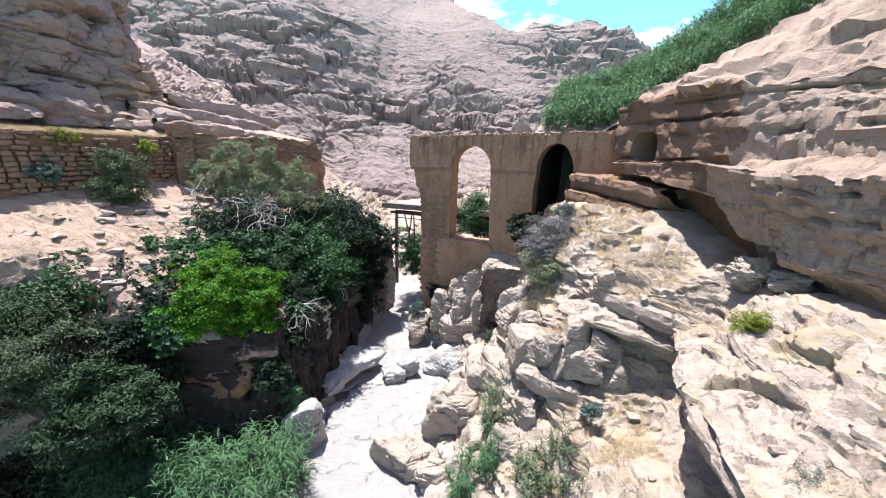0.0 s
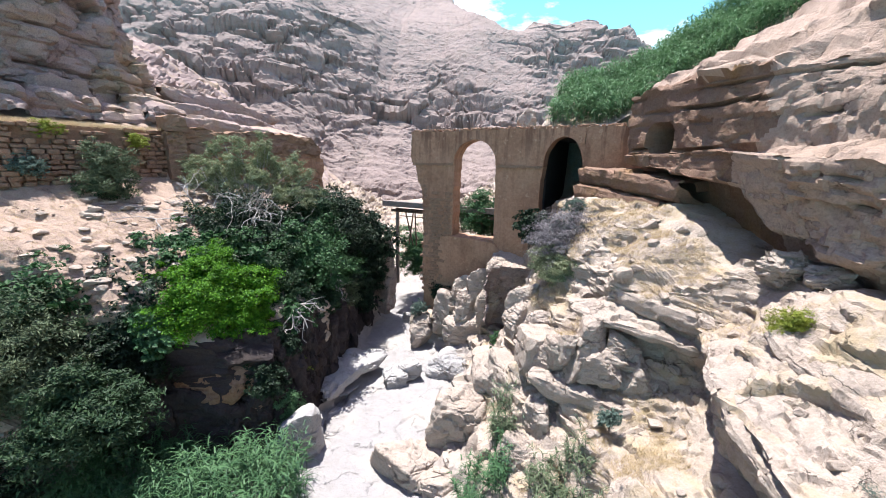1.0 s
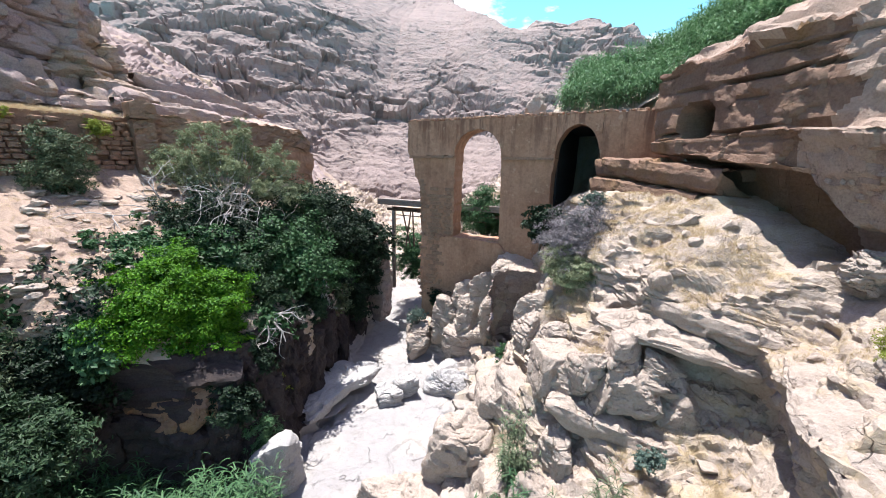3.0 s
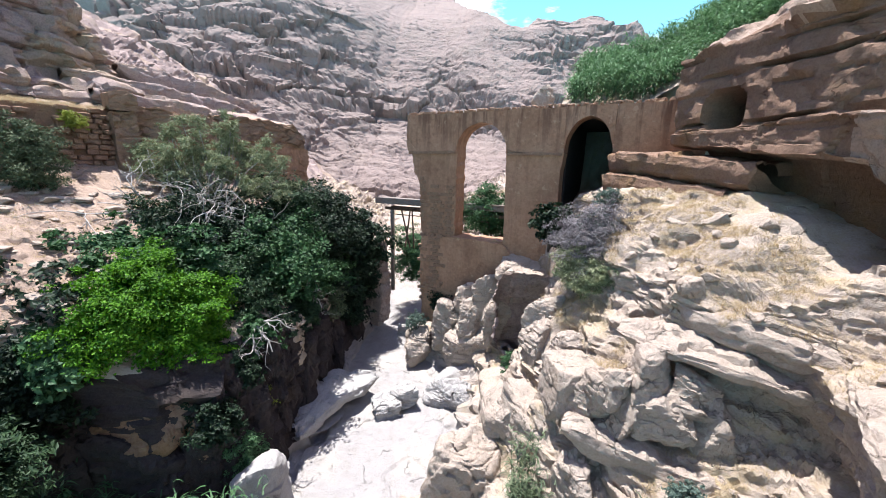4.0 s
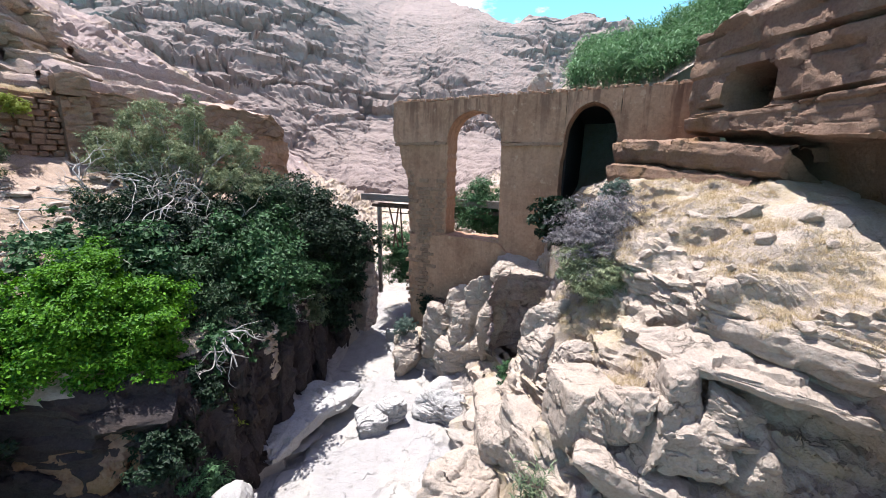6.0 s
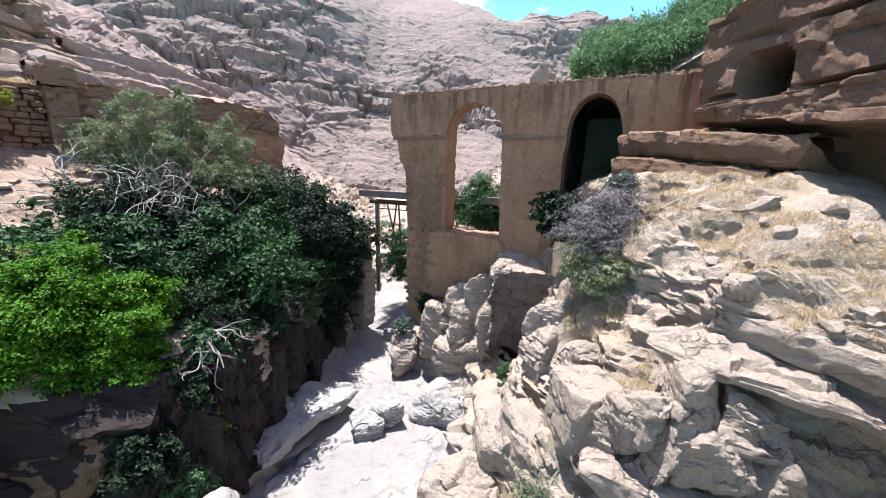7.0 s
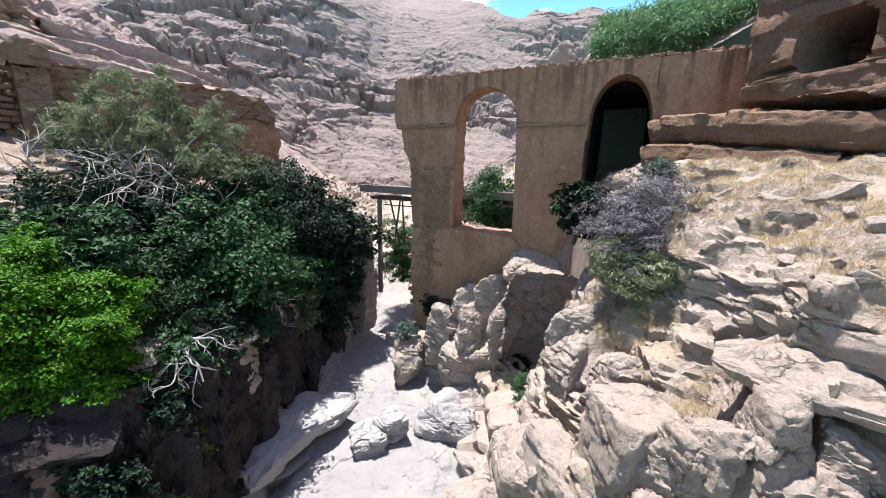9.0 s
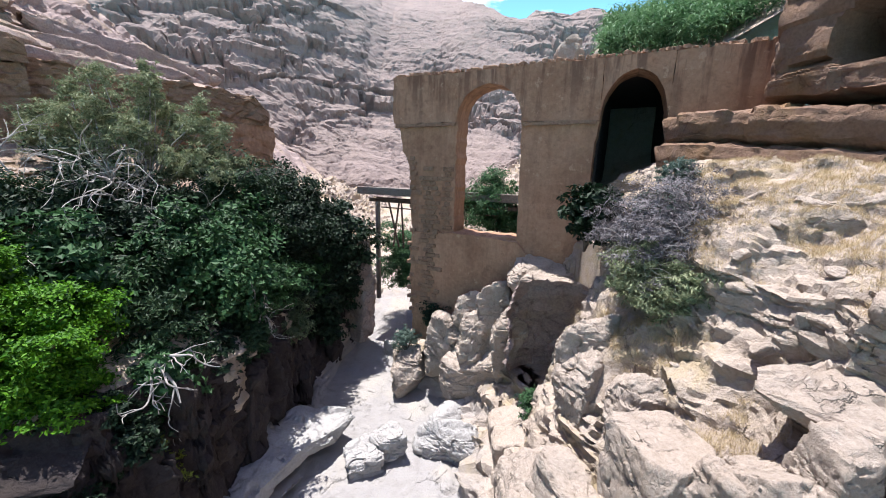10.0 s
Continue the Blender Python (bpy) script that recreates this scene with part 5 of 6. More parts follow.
boulder("boulder", (0.9, 32.0, 5.0), (0.85, 0.8, 0.8), 10, ROCK, PALE, 0.3, (0.1, 0), 34, 6, square=0.45)
boulder("boulder", (-6.9, 38.5, 4.6), (1.3, 1.2, 3.4), 70, CLIFF_OCHRE, "rounded brown rock that carries the footbridge post", 0.3, (0.0, 0.05), 48, 6, 0.9, square=0.4)


def hollow_bank():
    """A shaded scoop in the bank: a bowed wall that leans out over its foot."""
    a, z = np.meshgrid(np.linspace(-0.15, math.pi + 0.15, 60), np.linspace(0, 1, 50), indexing="ij")
    lean = 1.5 * z ** 2.5
    p = np.stack((4.25 - 1.75 * np.cos(a), 28.8 + 1.5 * np.sin(a) - lean, 3.4 + 5.1 * z), -1)
    n = grid_normals(p)
    n *= np.sign(-n[25:35, :20, 1].mean())
    return p + n * rock_relief(p, 401, 0.8, 0.12, 0.15, 1.2, 0.18)[..., None]


hollow = sheet("rock_hollow", hollow_bank(), CLIFF_OCHRE, "ochre-stained hollow scooped into the rocky bank", "rock", "")
boulder("boulder", (4.4, 30.4, 8.0), (2.2, 1.3, 0.5), 27, ROCK, "pale capping block that overhangs the ochre boulder", -0.2, (0.05, 0.1), 48)
boulder("boulder", (2.6, 30.0, 4.9), (0.8, 0.85, 1.6), 28, ROCK, PALE, 0.2, (0.0, 0.08), 48, 5, 0.8, square=0.4)
boulder("boulder", (4.9, 26.3, 5.2), (0.95, 0.9, 1.3), 36, ROCK, PALE, 0.9, (0.1, 0.0), 48, 6, square=0.4)
boulder("boulder", (6.0, 25.6, 6.2), (0.95, 0.9, 1.0), 37, ROCK, PALE, 0.4, (0.0, 0.1), 48, 6, square=0.4)
boulder("boulder", (5.1, 25.2, 4.0), (0.9, 0.8, 0.9), 71, ROCK, PALE, 0.2, (0.0, -0.1), 34, 6, square=0.4)
boulder("boulder", (3.3, 25.9, 1.8), (1.9, 2.0, 1.2), 11, ROCK, "broad flat-topped limestone slab with a yellow stain", 0.1, (0.06, 0.0), 48, 3, rough=0.55, square=0.12, sharp=22)
boulder("boulder", (2.5, 20.9, 3.9), (1.45, 1.3, 1.0), 12, ROCK, PALE, -0.1, (0.08, 0.0), 48, 4, rough=0.7)
boulder("boulder", (4.35, 18.7, 7.15), (0.95, 1.1, 0.75), 13, ROCK, "large flat-topped limestone slab with a dark side", 0.15, (0.08, 0.03), 48, 1, rough=0.5, square=0.07, sharp=22)
boulder("boulder", (4.0, 22.5, 6.8), (1.0, 0.9, 1.0), 14, ROCK, PALE, 0.5)
boulder("boulder", (4.9, 20.9, 7.3), (0.85, 0.7, 0.5), 15, ROCK, PALE, 0.2)
boulder("boulder", (4.4, 23.2, 7.8), (0.95, 0.8, 0.7), 16, ROCK, PALE, -0.4)
boulder("boulder", (3.0, 19.4, 4.7), (0.7, 1.5, 1.1), 17, ROCK, PALE, 0.35, (0.05, 0.1), 34, 3, square=0.1)
boulder("boulder", (0.9, 19.5, 2.4), (1.8, 1.5, 1.25), 18, ROCK, PALE, -0.2, (0.05, 0.0), 34)
boulder("boulder", (-4.2, 37.2, 0.5), (0.7, 0.6, 0.5), 32, BED, WHITE, 0.8, detail=24)
boulder("boulder", (-3.3, 35.6, 0.7), (0.6, 0.7, 0.6), 33, ROCK, PALE, 0.1, detail=24)
boulder("boulder", (-1.9, 18.2, 0.15), (2.1, 1.5, 0.8), 19, ROCK, "low broad pale rock at the edge of the stream bed", 0.2, (0, 0), 48, 6, square=0.45)
boulder("boulder", (0.2, 16.9, 0.7), (1.5, 1.0, 0.8), 72, ROCK, "low broad pale rock at the edge of the stream bed", -0.2, (0, 0), 48, 6, square=0.45)
boulder("boulder", (-8.2, 19.2, 0.6), (1.1, 1.3, 1.0), 20, BED, WHITE, 0.4)
boulder("boulder", (3.3, 15.7, 3.3), (1.1, 0.9, 0.9), 21, ROCK, PALE, 0.7)
boulder("boulder", (4.1, 16.5, 4.8), (0.7, 0.7, 0.8), 22, ROCK, PALE, 0.2)
boulder("boulder", (7.76, 18.2, 11.3), (0.4, 0.35, 0.42), 23, ROCK, "small block of limestone lying on the slope", 0.3, (0, 0), 14)
# dark cliff rock stands in for the bank's shade on these two
boulder("boulder", (-12.6, 18.7, 4.7), (1.9, 1.0, 1.0), 24, CLIFF_SHADED, "long boulder with the bank's shade in its brown colour", 0.05, (0, 0), 34)
boulder("boulder", (-10.3, 19.3, 4.3), (0.6, 0.7, 0.9), 25, CLIFF_SHADED, "boulder with the bank's shade in its brown colour", 0.3)
boulder("boulder", (5.4, 33.2, 19.3), (0.75, 0.6, 0.6), 26, ROCK, "loose block of stone on top of the aqueduct", 0.3, (0, 0), 14)
for k, (x, y, z, w, h) in enumerate(((-20.5, 22.0, 12.62, 0.62, 0.2), (-20.6, 22.05, 12.25, 0.5, 0.3), (-20.8, 21.6, 11.7, 0.9, 0.3), (-21.6, 22.3, 11.85, 0.7, 0.25))):
    boulder("flat_stone", (x, y, z), (w, w * 0.7, h), 40 + k, ROCK, "flat stone piled into a small cairn on the terrace", 0.3 * k, (0, 0), 14, group="cairn stones")

# columns and wall of the bank carry its shade in their near-black rock
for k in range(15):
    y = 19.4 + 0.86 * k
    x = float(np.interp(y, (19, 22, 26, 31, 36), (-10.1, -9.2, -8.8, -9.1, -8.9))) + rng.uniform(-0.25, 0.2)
    boulder("tufa_column", (x, y, 3.0 + rng.uniform(-0.3, 0.5)), (0.75 + 0.25 * rng.random(), 0.62, 2.6 + 0.5 * rng.random()), 300 + k, TUFA_SHADED, "fluted tufa column on the undercut bank, shade in its colour", 0.4 * k, (0.06 * (k % 3 - 1), -0.10), 24, 5, 0.9, "tufa columns", 1.5)
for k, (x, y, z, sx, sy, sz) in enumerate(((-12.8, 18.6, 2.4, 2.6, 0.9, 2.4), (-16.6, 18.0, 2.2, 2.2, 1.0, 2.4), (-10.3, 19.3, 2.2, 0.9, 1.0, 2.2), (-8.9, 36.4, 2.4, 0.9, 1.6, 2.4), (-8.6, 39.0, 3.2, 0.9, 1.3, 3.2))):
    boulder("tufa_rock", (x, y, z), (sx, sy, sz), 330 + k, TUFA_SHADED, "overhung rock wall under the trees, their shade in its colour", 0.1 * k, (0, 0), 34, 6, 0.9, "", 1.2)

# scattered loose stones
from mathutils.bvhtree import BVHTree
me = ground.data
cos = np.empty(len(me.vertices) * 3, np.float32)
me.vertices.foreach_get("co", cos)
pol = np.empty(len(me.polygons) * 4, np.int32)
me.loops.foreach_get("vertex_index", pol)
TREE = BVHTree.FromPolygons([tuple(c) for c in cos.reshape(-1, 3).tolist()], pol.reshape(-1, 4).tolist())


def drop(x, y, top=40.0):
    hit = TREE.ray_cast(Vector((x, y, top)), Vector((0, 0, -1)))
    return hit[0], hit[1]


PEBBLES = []
for k in range(8):
    d, f = BALL[14]
    rr = np.random.default_rng(200 + k)
    n = rr.normal(size=(10, 3))
    n /= np.linalg.norm(n, axis=1, keepdims=True)
    rad = ((np.clip(d @ n.T, 0.02, None) / rr.uniform(0.6, 1.0, 10)) ** 12).sum(1) ** (-1 / 12)
    keepv = d * np.clip(rad, 0, 1.4)[:, None] * np.array((1, 0.8, 0.6))
    PEBBLES.append(mesh_of("stone", keepv * (1 + 0.06 * fbm(d * 3, k, 3))[:, None], f, ROCK))
rr = random.Random(9)
for k in range(300):
    x, y = (rr.uniform(5.5, 11), rr.uniform(8, 27)) if k < 100 else (rr.uniform(-23, -14), rr.uniform(16, 31))
    p, n = drop(x, y, 13.4)
    if p is None or n.z < 0.5:
        continue
    s = 0.08 + (0.22 if k < 100 else 0.42) * rr.random() ** 2
    ob = new("stone", PEBBLES[rr.randrange(8)])
    ob.matrix_basis = Matrix.Translation(p + Vector((0, 0, s * 0.3))) @ Matrix.Rotation(rr.uniform(0, 6), 4, "Z") @ Matrix.Diagonal((s, s, s * (1 if k < 100 else 0.6), 1))
    tagged(ob, "loose pale limestone stone lying on the slope", "rock", "loose stones")


# ---- plants ----
def strips(name, base, way, length, width, arch, mat, r, cuts=3):
    """Long tapering blades that arch over: base and way (n,3), length and width (n,)."""
    n = len(base)
    side = np.cross(way, np.array((0, 0, 1.0)))
    side += 1e-3 * r.normal(size=(n, 3))
    side /= np.linalg.norm(side, axis=1, keepdims=True)
    t = np.linspace(0, 1, cuts + 1)
    rows = []
    for k in t:
        c = base + way * (length * k)[:, None]
        c[:, 2] -= arch * length * k ** 2
        w = (width * (1 - 0.92 * k))[:, None] * side
        rows += [c - w, c + w]
    v = np.stack(rows, 1).reshape(-1, 3)
    f0 = np.array([(2 * k, 2 * k + 1, 2 * k + 3, 2 * k + 2) for k in range(cuts)])
    f = (np.arange(n)[:, None, None] * (2 * (cuts + 1)) + f0[None]).reshape(-1, 4)
    return mesh_of(name, v, f, mat)


def reeds(name, feet, height, leaves, mat, label, seed, kind="stuff", leaf_len=0.55, lean=0.18, width=0.022):
    """Canes with arching leaves all the way up; feet is an array of places."""
    r = np.random.default_rng(seed)
    n = len(feet)
    h = height * r.uniform(0.6, 1.2, n) * (1 + 0.45 * vnoise(np.asarray(feet) * 0.45, seed))
    tilt = r.normal(0, lean, (n, 2))
    ob = thing(name, (0, 0, 0), label, "reeds", "", kind)
    stalk_way = np.stack((tilt[:, 0], tilt[:, 1], np.ones(n)), 1)
    part("canes", strips("canes", feet, stalk_way, h, np.full(n, 0.012), 0.0, mat, r, 2), None, ob)["kind"] = "stuff"
    k = r.uniform(0.25, 1.0, (n, leaves))
    base = feet[:, None] + stalk_way[:, None] * (h[:, None] * k)[..., None]
    ang = r.uniform(0, 2 * np.pi, (n, leaves))
    way = np.stack((np.cos(ang), np.sin(ang), r.uniform(0.5, 1.3, (n, leaves))), -1)
    way /= np.linalg.norm(way, axis=-1, keepdims=True)
    ln = leaf_len * r.uniform(0.6, 1.3, (n, leaves))
    part("leaves", strips("leaves", base.reshape(-1, 3), way.reshape(-1, 3), ln.ravel(), width * r.uniform(0.7, 1.3, n * leaves), 0.75, mat, r), None, ob)["kind"] = "stuff"
    return ob


def dead_branch(place, reach, seed, label, parts=7, thick=0.045):
    """Bare bleached twigs that fork."""
    r = np.random.default_rng(seed)
    ob = thing("dead_branches", place, label, "branches")
    for _ in range(parts):
        paths = []

        def grow(p, d, ln, rad, depth):
            pts = [p]
            for _k in range(6):
                d = d + r.normal(0, 0.22, 3)
                d[2] -= 0.05
                d = d / np.linalg.norm(d)
                p = p + d * ln / 6
                pts.append(p)
            paths.append((np.array(pts), np.linspace(rad, rad * 0.45, 7)))
            if depth:
                for _k in range(3):
                    grow(pts[r.integers(2, 7)], d + r.normal(0, 0.55, 3), ln * 0.62, rad * 0.5, depth - 1)

        d0 = np.array(reach) * 0.8 + r.normal(0, 0.4, 3) * np.linalg.norm(reach)
        grow(np.zeros(3), d0 / np.linalg.norm(d0), np.linalg.norm(reach) * r.uniform(0.6, 1.0), thick, 2)
        main = part("branch", tubes("branch", paths[:1], TWIG), None, ob)
        for one in paths[1:]:
            part("twig", tubes("twig", [one], TWIG), None, main)
    return ob


DARK = "dense dark green bush on the bank, shade deepening its leaf colour"
bush("tree", (-13.4, 20.3, 4.6), (4.1, 2.6, 4.3), 130000, 0.07, LEAF_BRIGHT, "bright green leafy tree on the shaded bank", "tree", 1, 0.5, 44, hollow=0.4, trunk=0.12, lift=2.4, lobe=0.70)
bush("tamarisk", (-18.9, 15.2, 4.4), (2.9, 2.4, 6.0), 42000, 0.10, LEAF_GREY, "feathery grey-green tamarisk tree", "tree", 2, 0.28, 24, hollow=0.5, trunk=0.14)
bush("tree", (-11.5, 20.4, 4.6), (2.2, 2.0, 2.8), 56000, 0.07, LEAF_BRIGHT, "bright green leafy tree leaning over the bank", "tree", 101, 0.5, 30, hollow=0.4, trunk=0.1, lift=1.5, lobe=0.68)
# dark fill below the tree crowns, where the bank is in deep shade
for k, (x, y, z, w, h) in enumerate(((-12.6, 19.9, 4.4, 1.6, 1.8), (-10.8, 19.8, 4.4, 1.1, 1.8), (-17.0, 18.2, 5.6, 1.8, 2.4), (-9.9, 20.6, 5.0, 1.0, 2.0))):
    bush("bush", (x, y, z), (w, w * 0.9, h), int(11000 * w), 0.085, LEAF_DARK, "near-black bush added to fill the shade under the trees", "bush", 140 + k, 0.5, 16, hollow=0.35)
bush("fig_tree", (-17.3, 19.3, 6.4), (2.8, 2.2, 4.2), 16000, 0.14, LEAF_DARK, "dark green broad-leaved fig tree", "tree", 3, 0.6, 18, trunk=0.12)
bush("fig_tree", (-14.5, 17.9, 6.9), (1.1, 1.0, 1.9), 4200, 0.15, LEAF_REED, "pale green broad-leaved young fig", "tree", 4, 0.6, 10)
for k, (x, y, z, w, h) in enumerate(((-14.3, 26.0, 8.2, 2.7, 6.0), (-10.9, 26.9, 7.0, 2.5, 6.0), (-11.3, 23.6, 5.6, 2.2, 4.6), (-10.2, 32.5, 6.4, 2.4, 6.4), (-16.2, 22.6, 8.4, 2.4, 3.4),
                                     (-12.4, 30.0, 8.2, 2.6, 6.2), (-10.8, 35.3, 6.4, 2.4, 6.8), (-19.8, 18.2, 7.8, 2.2, 3.4), (-14.6, 14.2, 4.4, 2.2, 3.2), (-9.8, 24.6, 5.4, 1.3, 2.4), (-10.2, 22.6, 5.6, 1.3, 2.4), (-9.2, 26.2, 5.8, 1.1, 2.2), (-16.0, 18.8, 4.8, 2.2, 4.4), (-13.2, 23.2, 7.4, 2.4, 4.4), (-20.4, 16.4, 6.5, 2.4, 4.0), (-9.8, 31.2, 5.4, 1.3, 3.4), (-9.9, 35.0, 4.8, 1.4, 4.0), (-16.4, 26.6, 9.4, 2.0, 3.6))):
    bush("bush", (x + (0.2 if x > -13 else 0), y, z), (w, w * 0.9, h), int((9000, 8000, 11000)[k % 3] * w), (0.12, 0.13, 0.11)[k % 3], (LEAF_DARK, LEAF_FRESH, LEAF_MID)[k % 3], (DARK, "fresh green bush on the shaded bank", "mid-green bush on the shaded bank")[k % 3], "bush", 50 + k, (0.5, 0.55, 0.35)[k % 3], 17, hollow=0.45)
# bushes added along the bank; their near-black leaves fill its deep shade
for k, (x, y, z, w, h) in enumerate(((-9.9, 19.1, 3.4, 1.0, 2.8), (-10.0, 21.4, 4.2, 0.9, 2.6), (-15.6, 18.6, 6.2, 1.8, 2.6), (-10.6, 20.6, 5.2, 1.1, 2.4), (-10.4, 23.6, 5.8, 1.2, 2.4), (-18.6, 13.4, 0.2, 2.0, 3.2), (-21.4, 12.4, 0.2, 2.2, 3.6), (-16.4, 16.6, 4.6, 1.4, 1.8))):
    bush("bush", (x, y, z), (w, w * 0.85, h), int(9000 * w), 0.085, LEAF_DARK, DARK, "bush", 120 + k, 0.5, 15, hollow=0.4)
bush("bush", (-9.7, 28.9, 6.2), (1.7, 1.7, 3.8), 20000, 0.10, LEAF_FRESH, "fresh green bush overhanging the stream", "bush", 12, 0.35, 15)
bush("fig_tree", (-9.4, 37.6, 5.6), (2.7, 2.2, 6.8), 15000, 0.17, LEAF_DARK, "dark fig tree beside the footbridge", "tree", 15, 0.6, 18)
bush("tamarisk", (-15.4, 29.6, 10.8), (6.8, 2.6, 7.0), 42000, 0.11, LEAF_OLIVE, "thin grey-green tamarisk with bare branches", "tree", 16, 0.22, 100, wood=TWIG, trunk=0.05, hollow=0.1, lift=0.9, lobe=0.24)
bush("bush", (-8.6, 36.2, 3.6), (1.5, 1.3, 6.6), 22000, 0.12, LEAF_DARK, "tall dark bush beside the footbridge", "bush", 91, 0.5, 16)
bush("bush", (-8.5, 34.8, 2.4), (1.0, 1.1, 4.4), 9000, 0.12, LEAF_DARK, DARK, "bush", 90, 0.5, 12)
bush("bush", (-8.3, 29.9, 4.6), (1.0, 1.0, 2.3), 6000, 0.07, LEAF_GREY, "grey-green bush on the bank wall", "bush", 17, 0.35, 9)
bush("bush", (-9.6, 21.6, 3.6), (0.9, 0.9, 2.2), 6000, 0.07, LEAF_YELLOW, "yellow-green bush low on the bank wall", "bush", 18, 0.35, 9)
bush("bush", (-4.4, 43.2, 3.6), (2.8, 1.8, 5.4), 34000, 0.09, LEAF_REED, "green bush below the footbridge", "bush", 19, 0.35, 12)
bush("bush", (3.0, 38.5, 8.6), (3.2, 2.0, 4.8), 18000, 0.11, LEAF_REED, "green bush behind the arch", "bush", 20, 0.4, 12)
bush("bush", (-1.2, 33.4, 4.0), (0.9, 0.8, 2.2), 4500, 0.09, LEAF_DARK, "dark bush at the foot of the pier", "bush", 21, 0.4, 9)
bush("bush", (-2.9, 33.2, 2.6), (0.7, 0.6, 1.5), 3000, 0.08, LEAF_BLUE, "blue-green bush beside the stream", "bush", 22, 0.3, 8)
dead_branch((-9.4, 22.2, 7.6), (0.8, -0.8, -1.5), 5, "bleached dead branches hanging over the bank", 9, 0.06)
dead_branch((-17.0, 26.8, 11.6), (-1.2, -1.0, 3.6), 6, "bare silvery branches of the tamarisk", 11, 0.06)
dead_branch((-14.0, 26.8, 11.6), (0.4, -1.0, 3.6), 7, "bare silvery branches of the tamarisk", 11, 0.06)
dead_branch((-8.6, 26.6, 7.6), (1.0, -0.5, -1.2), 8, "dry brown twigs on the bank edge", 7, 0.03)
dead_branch((6.3, 23.1, 10.6), (0.1, -0.5, 1.9), 9, "bare grey twigs of the shrub", 12, 0.022)
bush("grey_shrub", (6.2, 23.5, 10.2), (1.7, 1.6, 3.4), 20000, 0.10, LEAF_TWIG, "dry grey twiggy shrub on the rocky slope", "bush", 31, 0.12, 14, wood=TWIG, trunk=0.03)
bush("shrub", (5.5, 23.0, 9.6), (1.2, 1.0, 2.4), 8000, 0.09, LEAF_OLIVE, "olive-green shrub beside the grey shrub", "bush", 43, 0.22, 11, trunk=0.03)
bush("shrub", (6.7, 24.4, 11.6), (1.0, 0.9, 1.9), 6000, 0.085, LEAF_BLUE, "blue-green shrub under the arch", "bush", 44, 0.22, 10, trunk=0.03)
bush("bush", (-9.3, 19.9, 1.2), (0.7, 0.7, 2.6), 7000, 0.075, LEAF_CANE, "fresh green plant at the foot of the bank", "bush", 45, 0.35, 10, trunk=0.03)
bush("shrub", (7.4, 25.4, 13.2), (0.7, 0.7, 1.1), 4500, 0.06, LEAF_BLUE, "blue-green shrub below the cliff", "bush", 32, 0.25, 7, trunk=0.03)
bush("fig_bush", (5.1, 27.0, 10.6), (1.1, 1.0, 3.0), 3800, 0.14, LEAF_DARK, "dark fig bush under the aqueduct", "bush", 33, 0.6, 10)
bush("shrub", (6.1, 21.9, 9.4), (1.2, 1.0, 2.0), 8000, 0.09, LEAF_OLIVE, "grey-green shrub among the rocks", "bush", 34, 0.22, 9, trunk=0.03)
bush("shrub", (10.5, 12.3, 11.3), (0.62, 0.6, 0.95), 7000, 0.035, LEAF_YELLOW, "yellow-green cushion shrub on the slope", "bush", 35, 0.35, 9, trunk=0.02)
bush("shrub", (9.6, 7.4, 9.4), (1.3, 0.8, 1.0), 12000, 0.035, LEAF_BLUE, "blue-grey shrub on the slope", "bush", 36, 0.22, 9, trunk=0.02)
bush("shrub", (-21.5, 24.4, 13.3), (1.5, 1.3, 3.6), 15000, 0.08, LEAF_GREY, "grey-green shrub against the retaining wall", "bush", 37, 0.35, 12)
bush("shrub", (-24.4, 22.2, 14.9), (1.0, 0.8, 1.6), 5000, 0.08, LEAF_BLUE, "blue-green shrub hanging from the retaining wall", "bush", 38, 0.35, 8)
bush("shrub", (3.4, 25.9, 3.4), (0.8, 0.6, 1.3), 3500, 0.07, LEAF_REED, "green plant in the gap between boulders", "bush", 39, 0.4, 7, trunk=0.02)
bush("shrub", (6.6, 14.8, 5.9), (0.5, 0.5, 1.0), 1500, 0.06, LEAF_BLUE, "blue-green herb among the rocks", "bush", 40, 0.4, 6, trunk=0.02)


def scatter(n, x0, x1, y0, y1, seed, keep=lambda x, y: True, top=40.0, steep=0.35):
    rr = random.Random(seed)
    out = []
    while n > 0:
        n -= 1
        x, y = rr.uniform(x0, x1), rr.uniform(y0, y1)
        if keep(x, y):
            p, nn = drop(x, y, top)
            if p is not None and nn.z > steep:
                out.append(p)
    return np.array([tuple(p) for p in out])


reeds("giant_reeds", scatter(620, -17.5, -6.6, 13.0, 17.6, 3, lambda x, y: x < -7.2 - 0.4 * (17.6 - y) or y < 16.5, 2.0), 3.0, 15, LEAF_REED, "tall green giant reeds in the shaded stream edge", 61, leaf_len=0.75, lean=0.13, width=0.03)
reeds("reeds", scatter(90, 0.6, 2.6, 14.0, 15.8, 4), 1.6, 16, LEAF_REED, "green reeds among the boulders", 62, leaf_len=0.5, lean=0.2)
reeds("reeds", scatter(70, 3.4, 5.4, 12.6, 14.2, 5), 1.3, 14, LEAF_GREY, "grey-green reeds among the boulders", 63, leaf_len=0.5, lean=0.22)
reeds("reeds", scatter(60, 2.1, 2.9, 16.0, 17.2, 6), 1.5, 16, LEAF_GREY, "grey-green reeds between boulders", 64, leaf_len=0.45, lean=0.15)

# reeds that cover the slope behind the aqueduct
r = np.random.default_rng(71)
uu, vv = r.uniform(9.8, 42, 5200), r.uniform(2.2, 15, 5200)
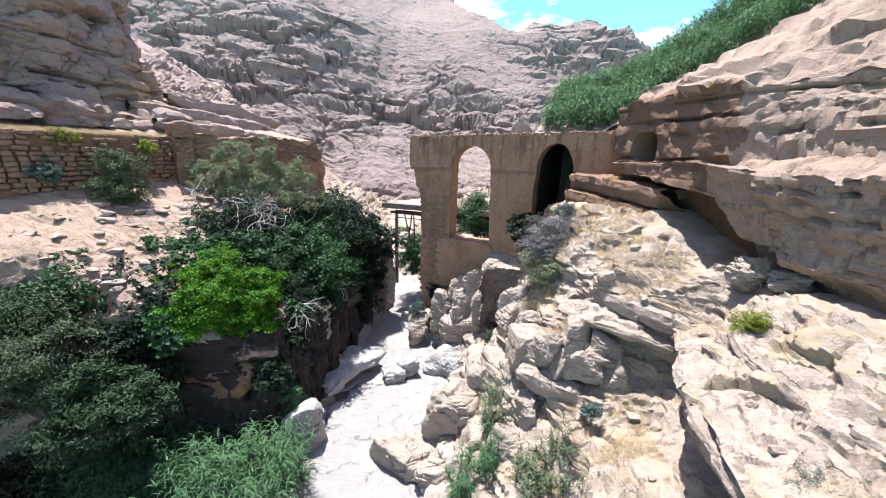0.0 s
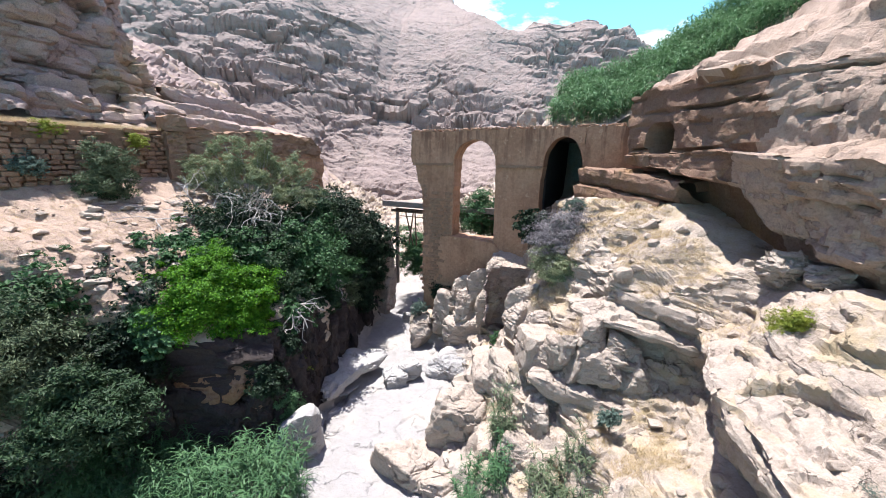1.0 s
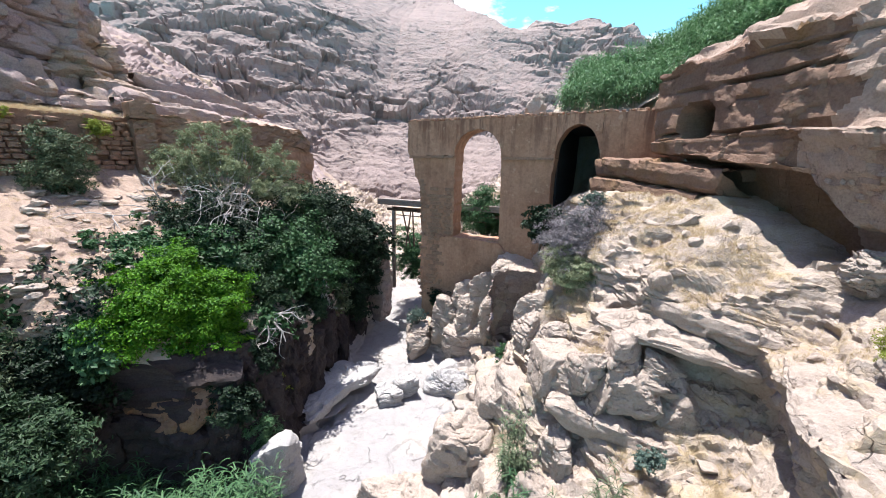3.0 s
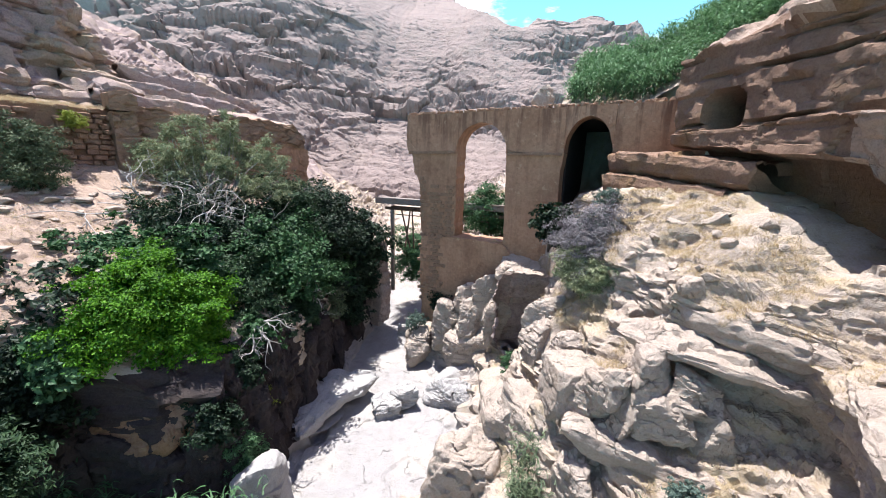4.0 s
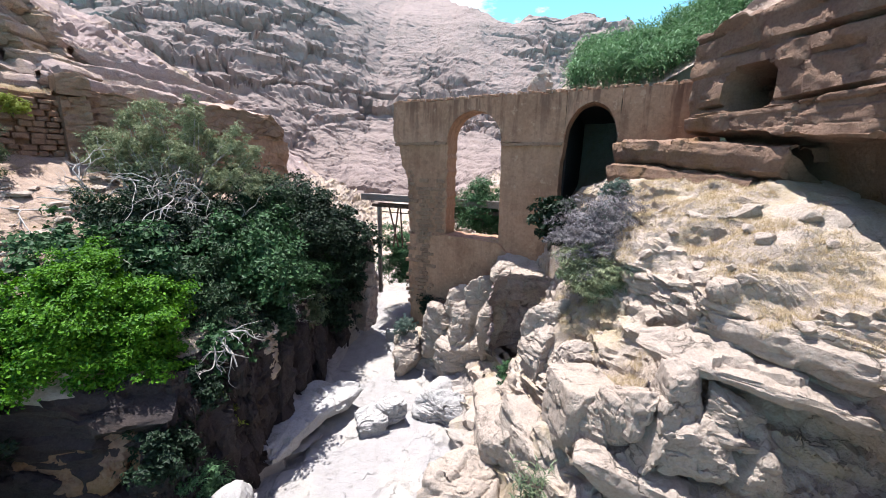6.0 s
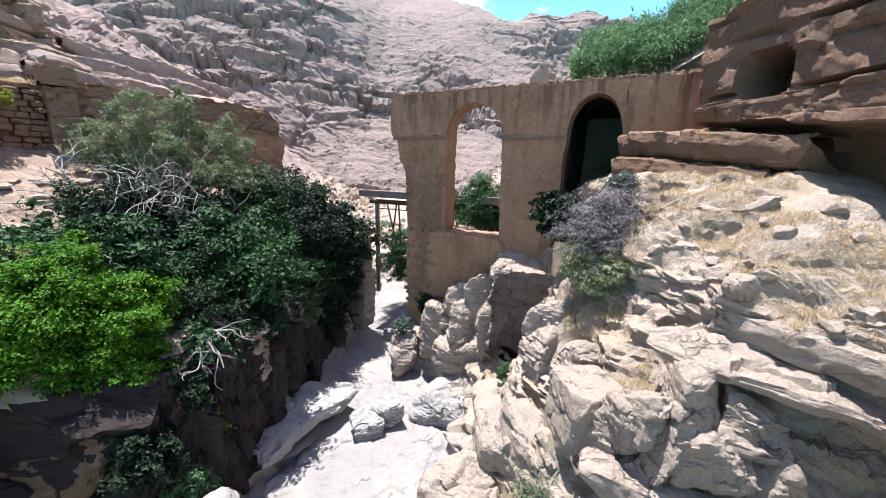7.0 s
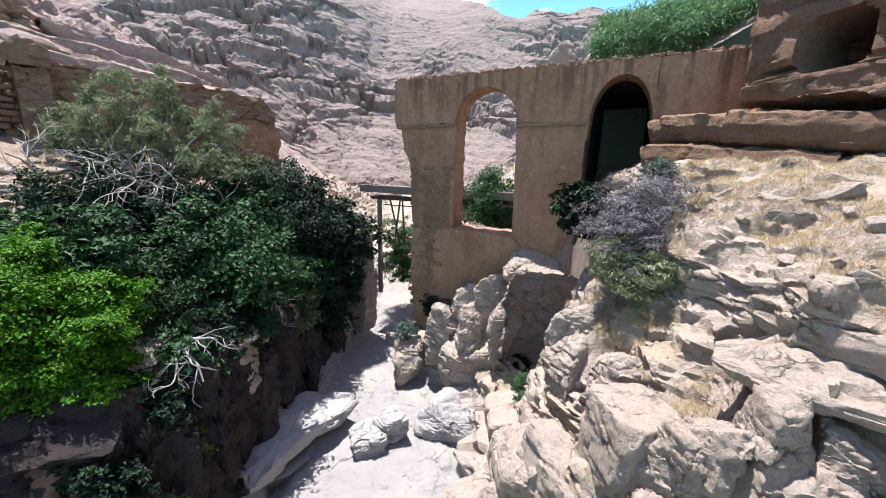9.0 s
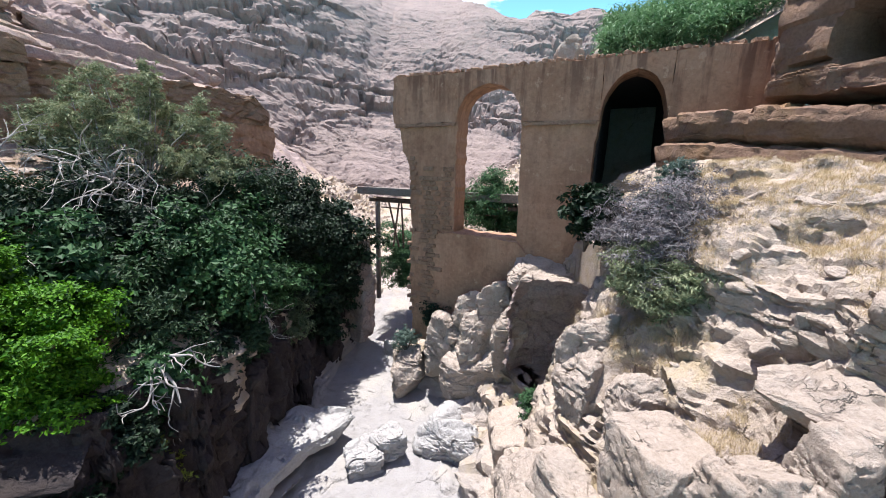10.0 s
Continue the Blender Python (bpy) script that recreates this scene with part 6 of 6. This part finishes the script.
feet = np.stack((A0.x + AD.x * uu + AN.x * vv, A0.y + AD.y * uu + AN.y * vv, 18.3 + 0.6 * np.clip(uu - 15, 0, None) + 0.42 * (vv - 1.8) + 0.10 * np.clip(uu - 10.5, 0, 5)), 1)
reeds("reed_bed", feet[(uu > 11.5) | (vv > 3)], 1.9, 11, LEAF_CANE, "dense green reed bed covering the slope", 72, leaf_len=0.8, lean=0.15, width=0.045)

# dry grass
def grass(name, feet, label, seed, blades=18, height=0.2, mat=LEAF_DRY):
    r = np.random.default_rng(seed)
    n = len(feet) * blades
    base = np.repeat(feet, blades, 0) + np.concatenate((r.normal(0, 0.07, (n, 2)), np.full((n, 1), -0.03)), 1)
    way = np.concatenate((r.normal(0, 0.45, (n, 2)), np.ones((n, 1))), 1)
    way /= np.linalg.norm(way, axis=1, keepdims=True)
    me = strips(name, base, way, height * r.uniform(0.5, 1.3, n), np.full(n, 0.0045), 0.3, mat, r, 2)
    return tagged(new(name, me), label, "grass", "", "stuff")


def patchy(seed, cut):
    return lambda x, y: vnoise(np.array((x * 0.55, y * 0.55, 0.0)), seed) + 0.5 * vnoise(np.array((x * 1.7, y * 1.7, 0.0)), seed + 1) > cut


grass("dry_grass", scatter(3800, 6.5, 11.3, 10.0, 27.0, 11, patchy(1, 0.05), 14.8), "straw-coloured dry grass on the rocky slope", 81)
grass("dry_grass", scatter(2600, 4.6, 7.4, 18.5, 29.0, 12, patchy(2, -0.25), 13.2), "straw-coloured dry grass in the gully", 82, 16, 0.3)
grass("dry_grass", scatter(900, 5.6, 8.6, 12.5, 15.8, 13, patchy(3, -0.2), 6.6), "straw-coloured dry grass on a mound", 83)
grass("dry_grass", scatter(3000, -24, -14, 15.0, 33.0, 14, patchy(4, 0.0), 15.5), "straw-coloured dry grass on the terrace", 84)


def line_feet(n, a, c, wide, z, seed):
    rr = np.random.default_rng(seed)
    k = rr.random((n, 1))
    p = np.array(a) * (1 - k) + np.array(c) * k
    return np.concatenate((p + rr.normal(0, wide, (n, 2)), np.full((n, 1), z) + rr.uniform(-0.1, 0.15, (n, 1))), 1)


grass("dry_grass", line_feet(1500, (-28.5, 14.0), (-22.2, 29.2), 0.45, 17.75, 15), "dry grass on top of the retaining wall", 85, 16, 0.35)
bush("shrub", (-23.9, 23.6, 16.9), (0.8, 0.6, 1.3), 3000, 0.07, LEAF_YELLOW, "yellow-green shrub on the retaining wall", "bush", 41, 0.35, 7, trunk=0.02)
bush("shrub", (-21.8, 27.4, 16.6), (0.8, 0.6, 1.2), 2600, 0.07, LEAF_YELLOW, "yellow-green shrub on the retaining wall", "bush", 42, 0.35, 7, trunk=0.02)
grass("dry_grass", scatter(4000, 7.5, 11.0, 17.0, 25.5, 16, patchy(5, -0.1), 15.2), "straw-coloured dry grass on the rocky slope", 86, 16, 0.18)
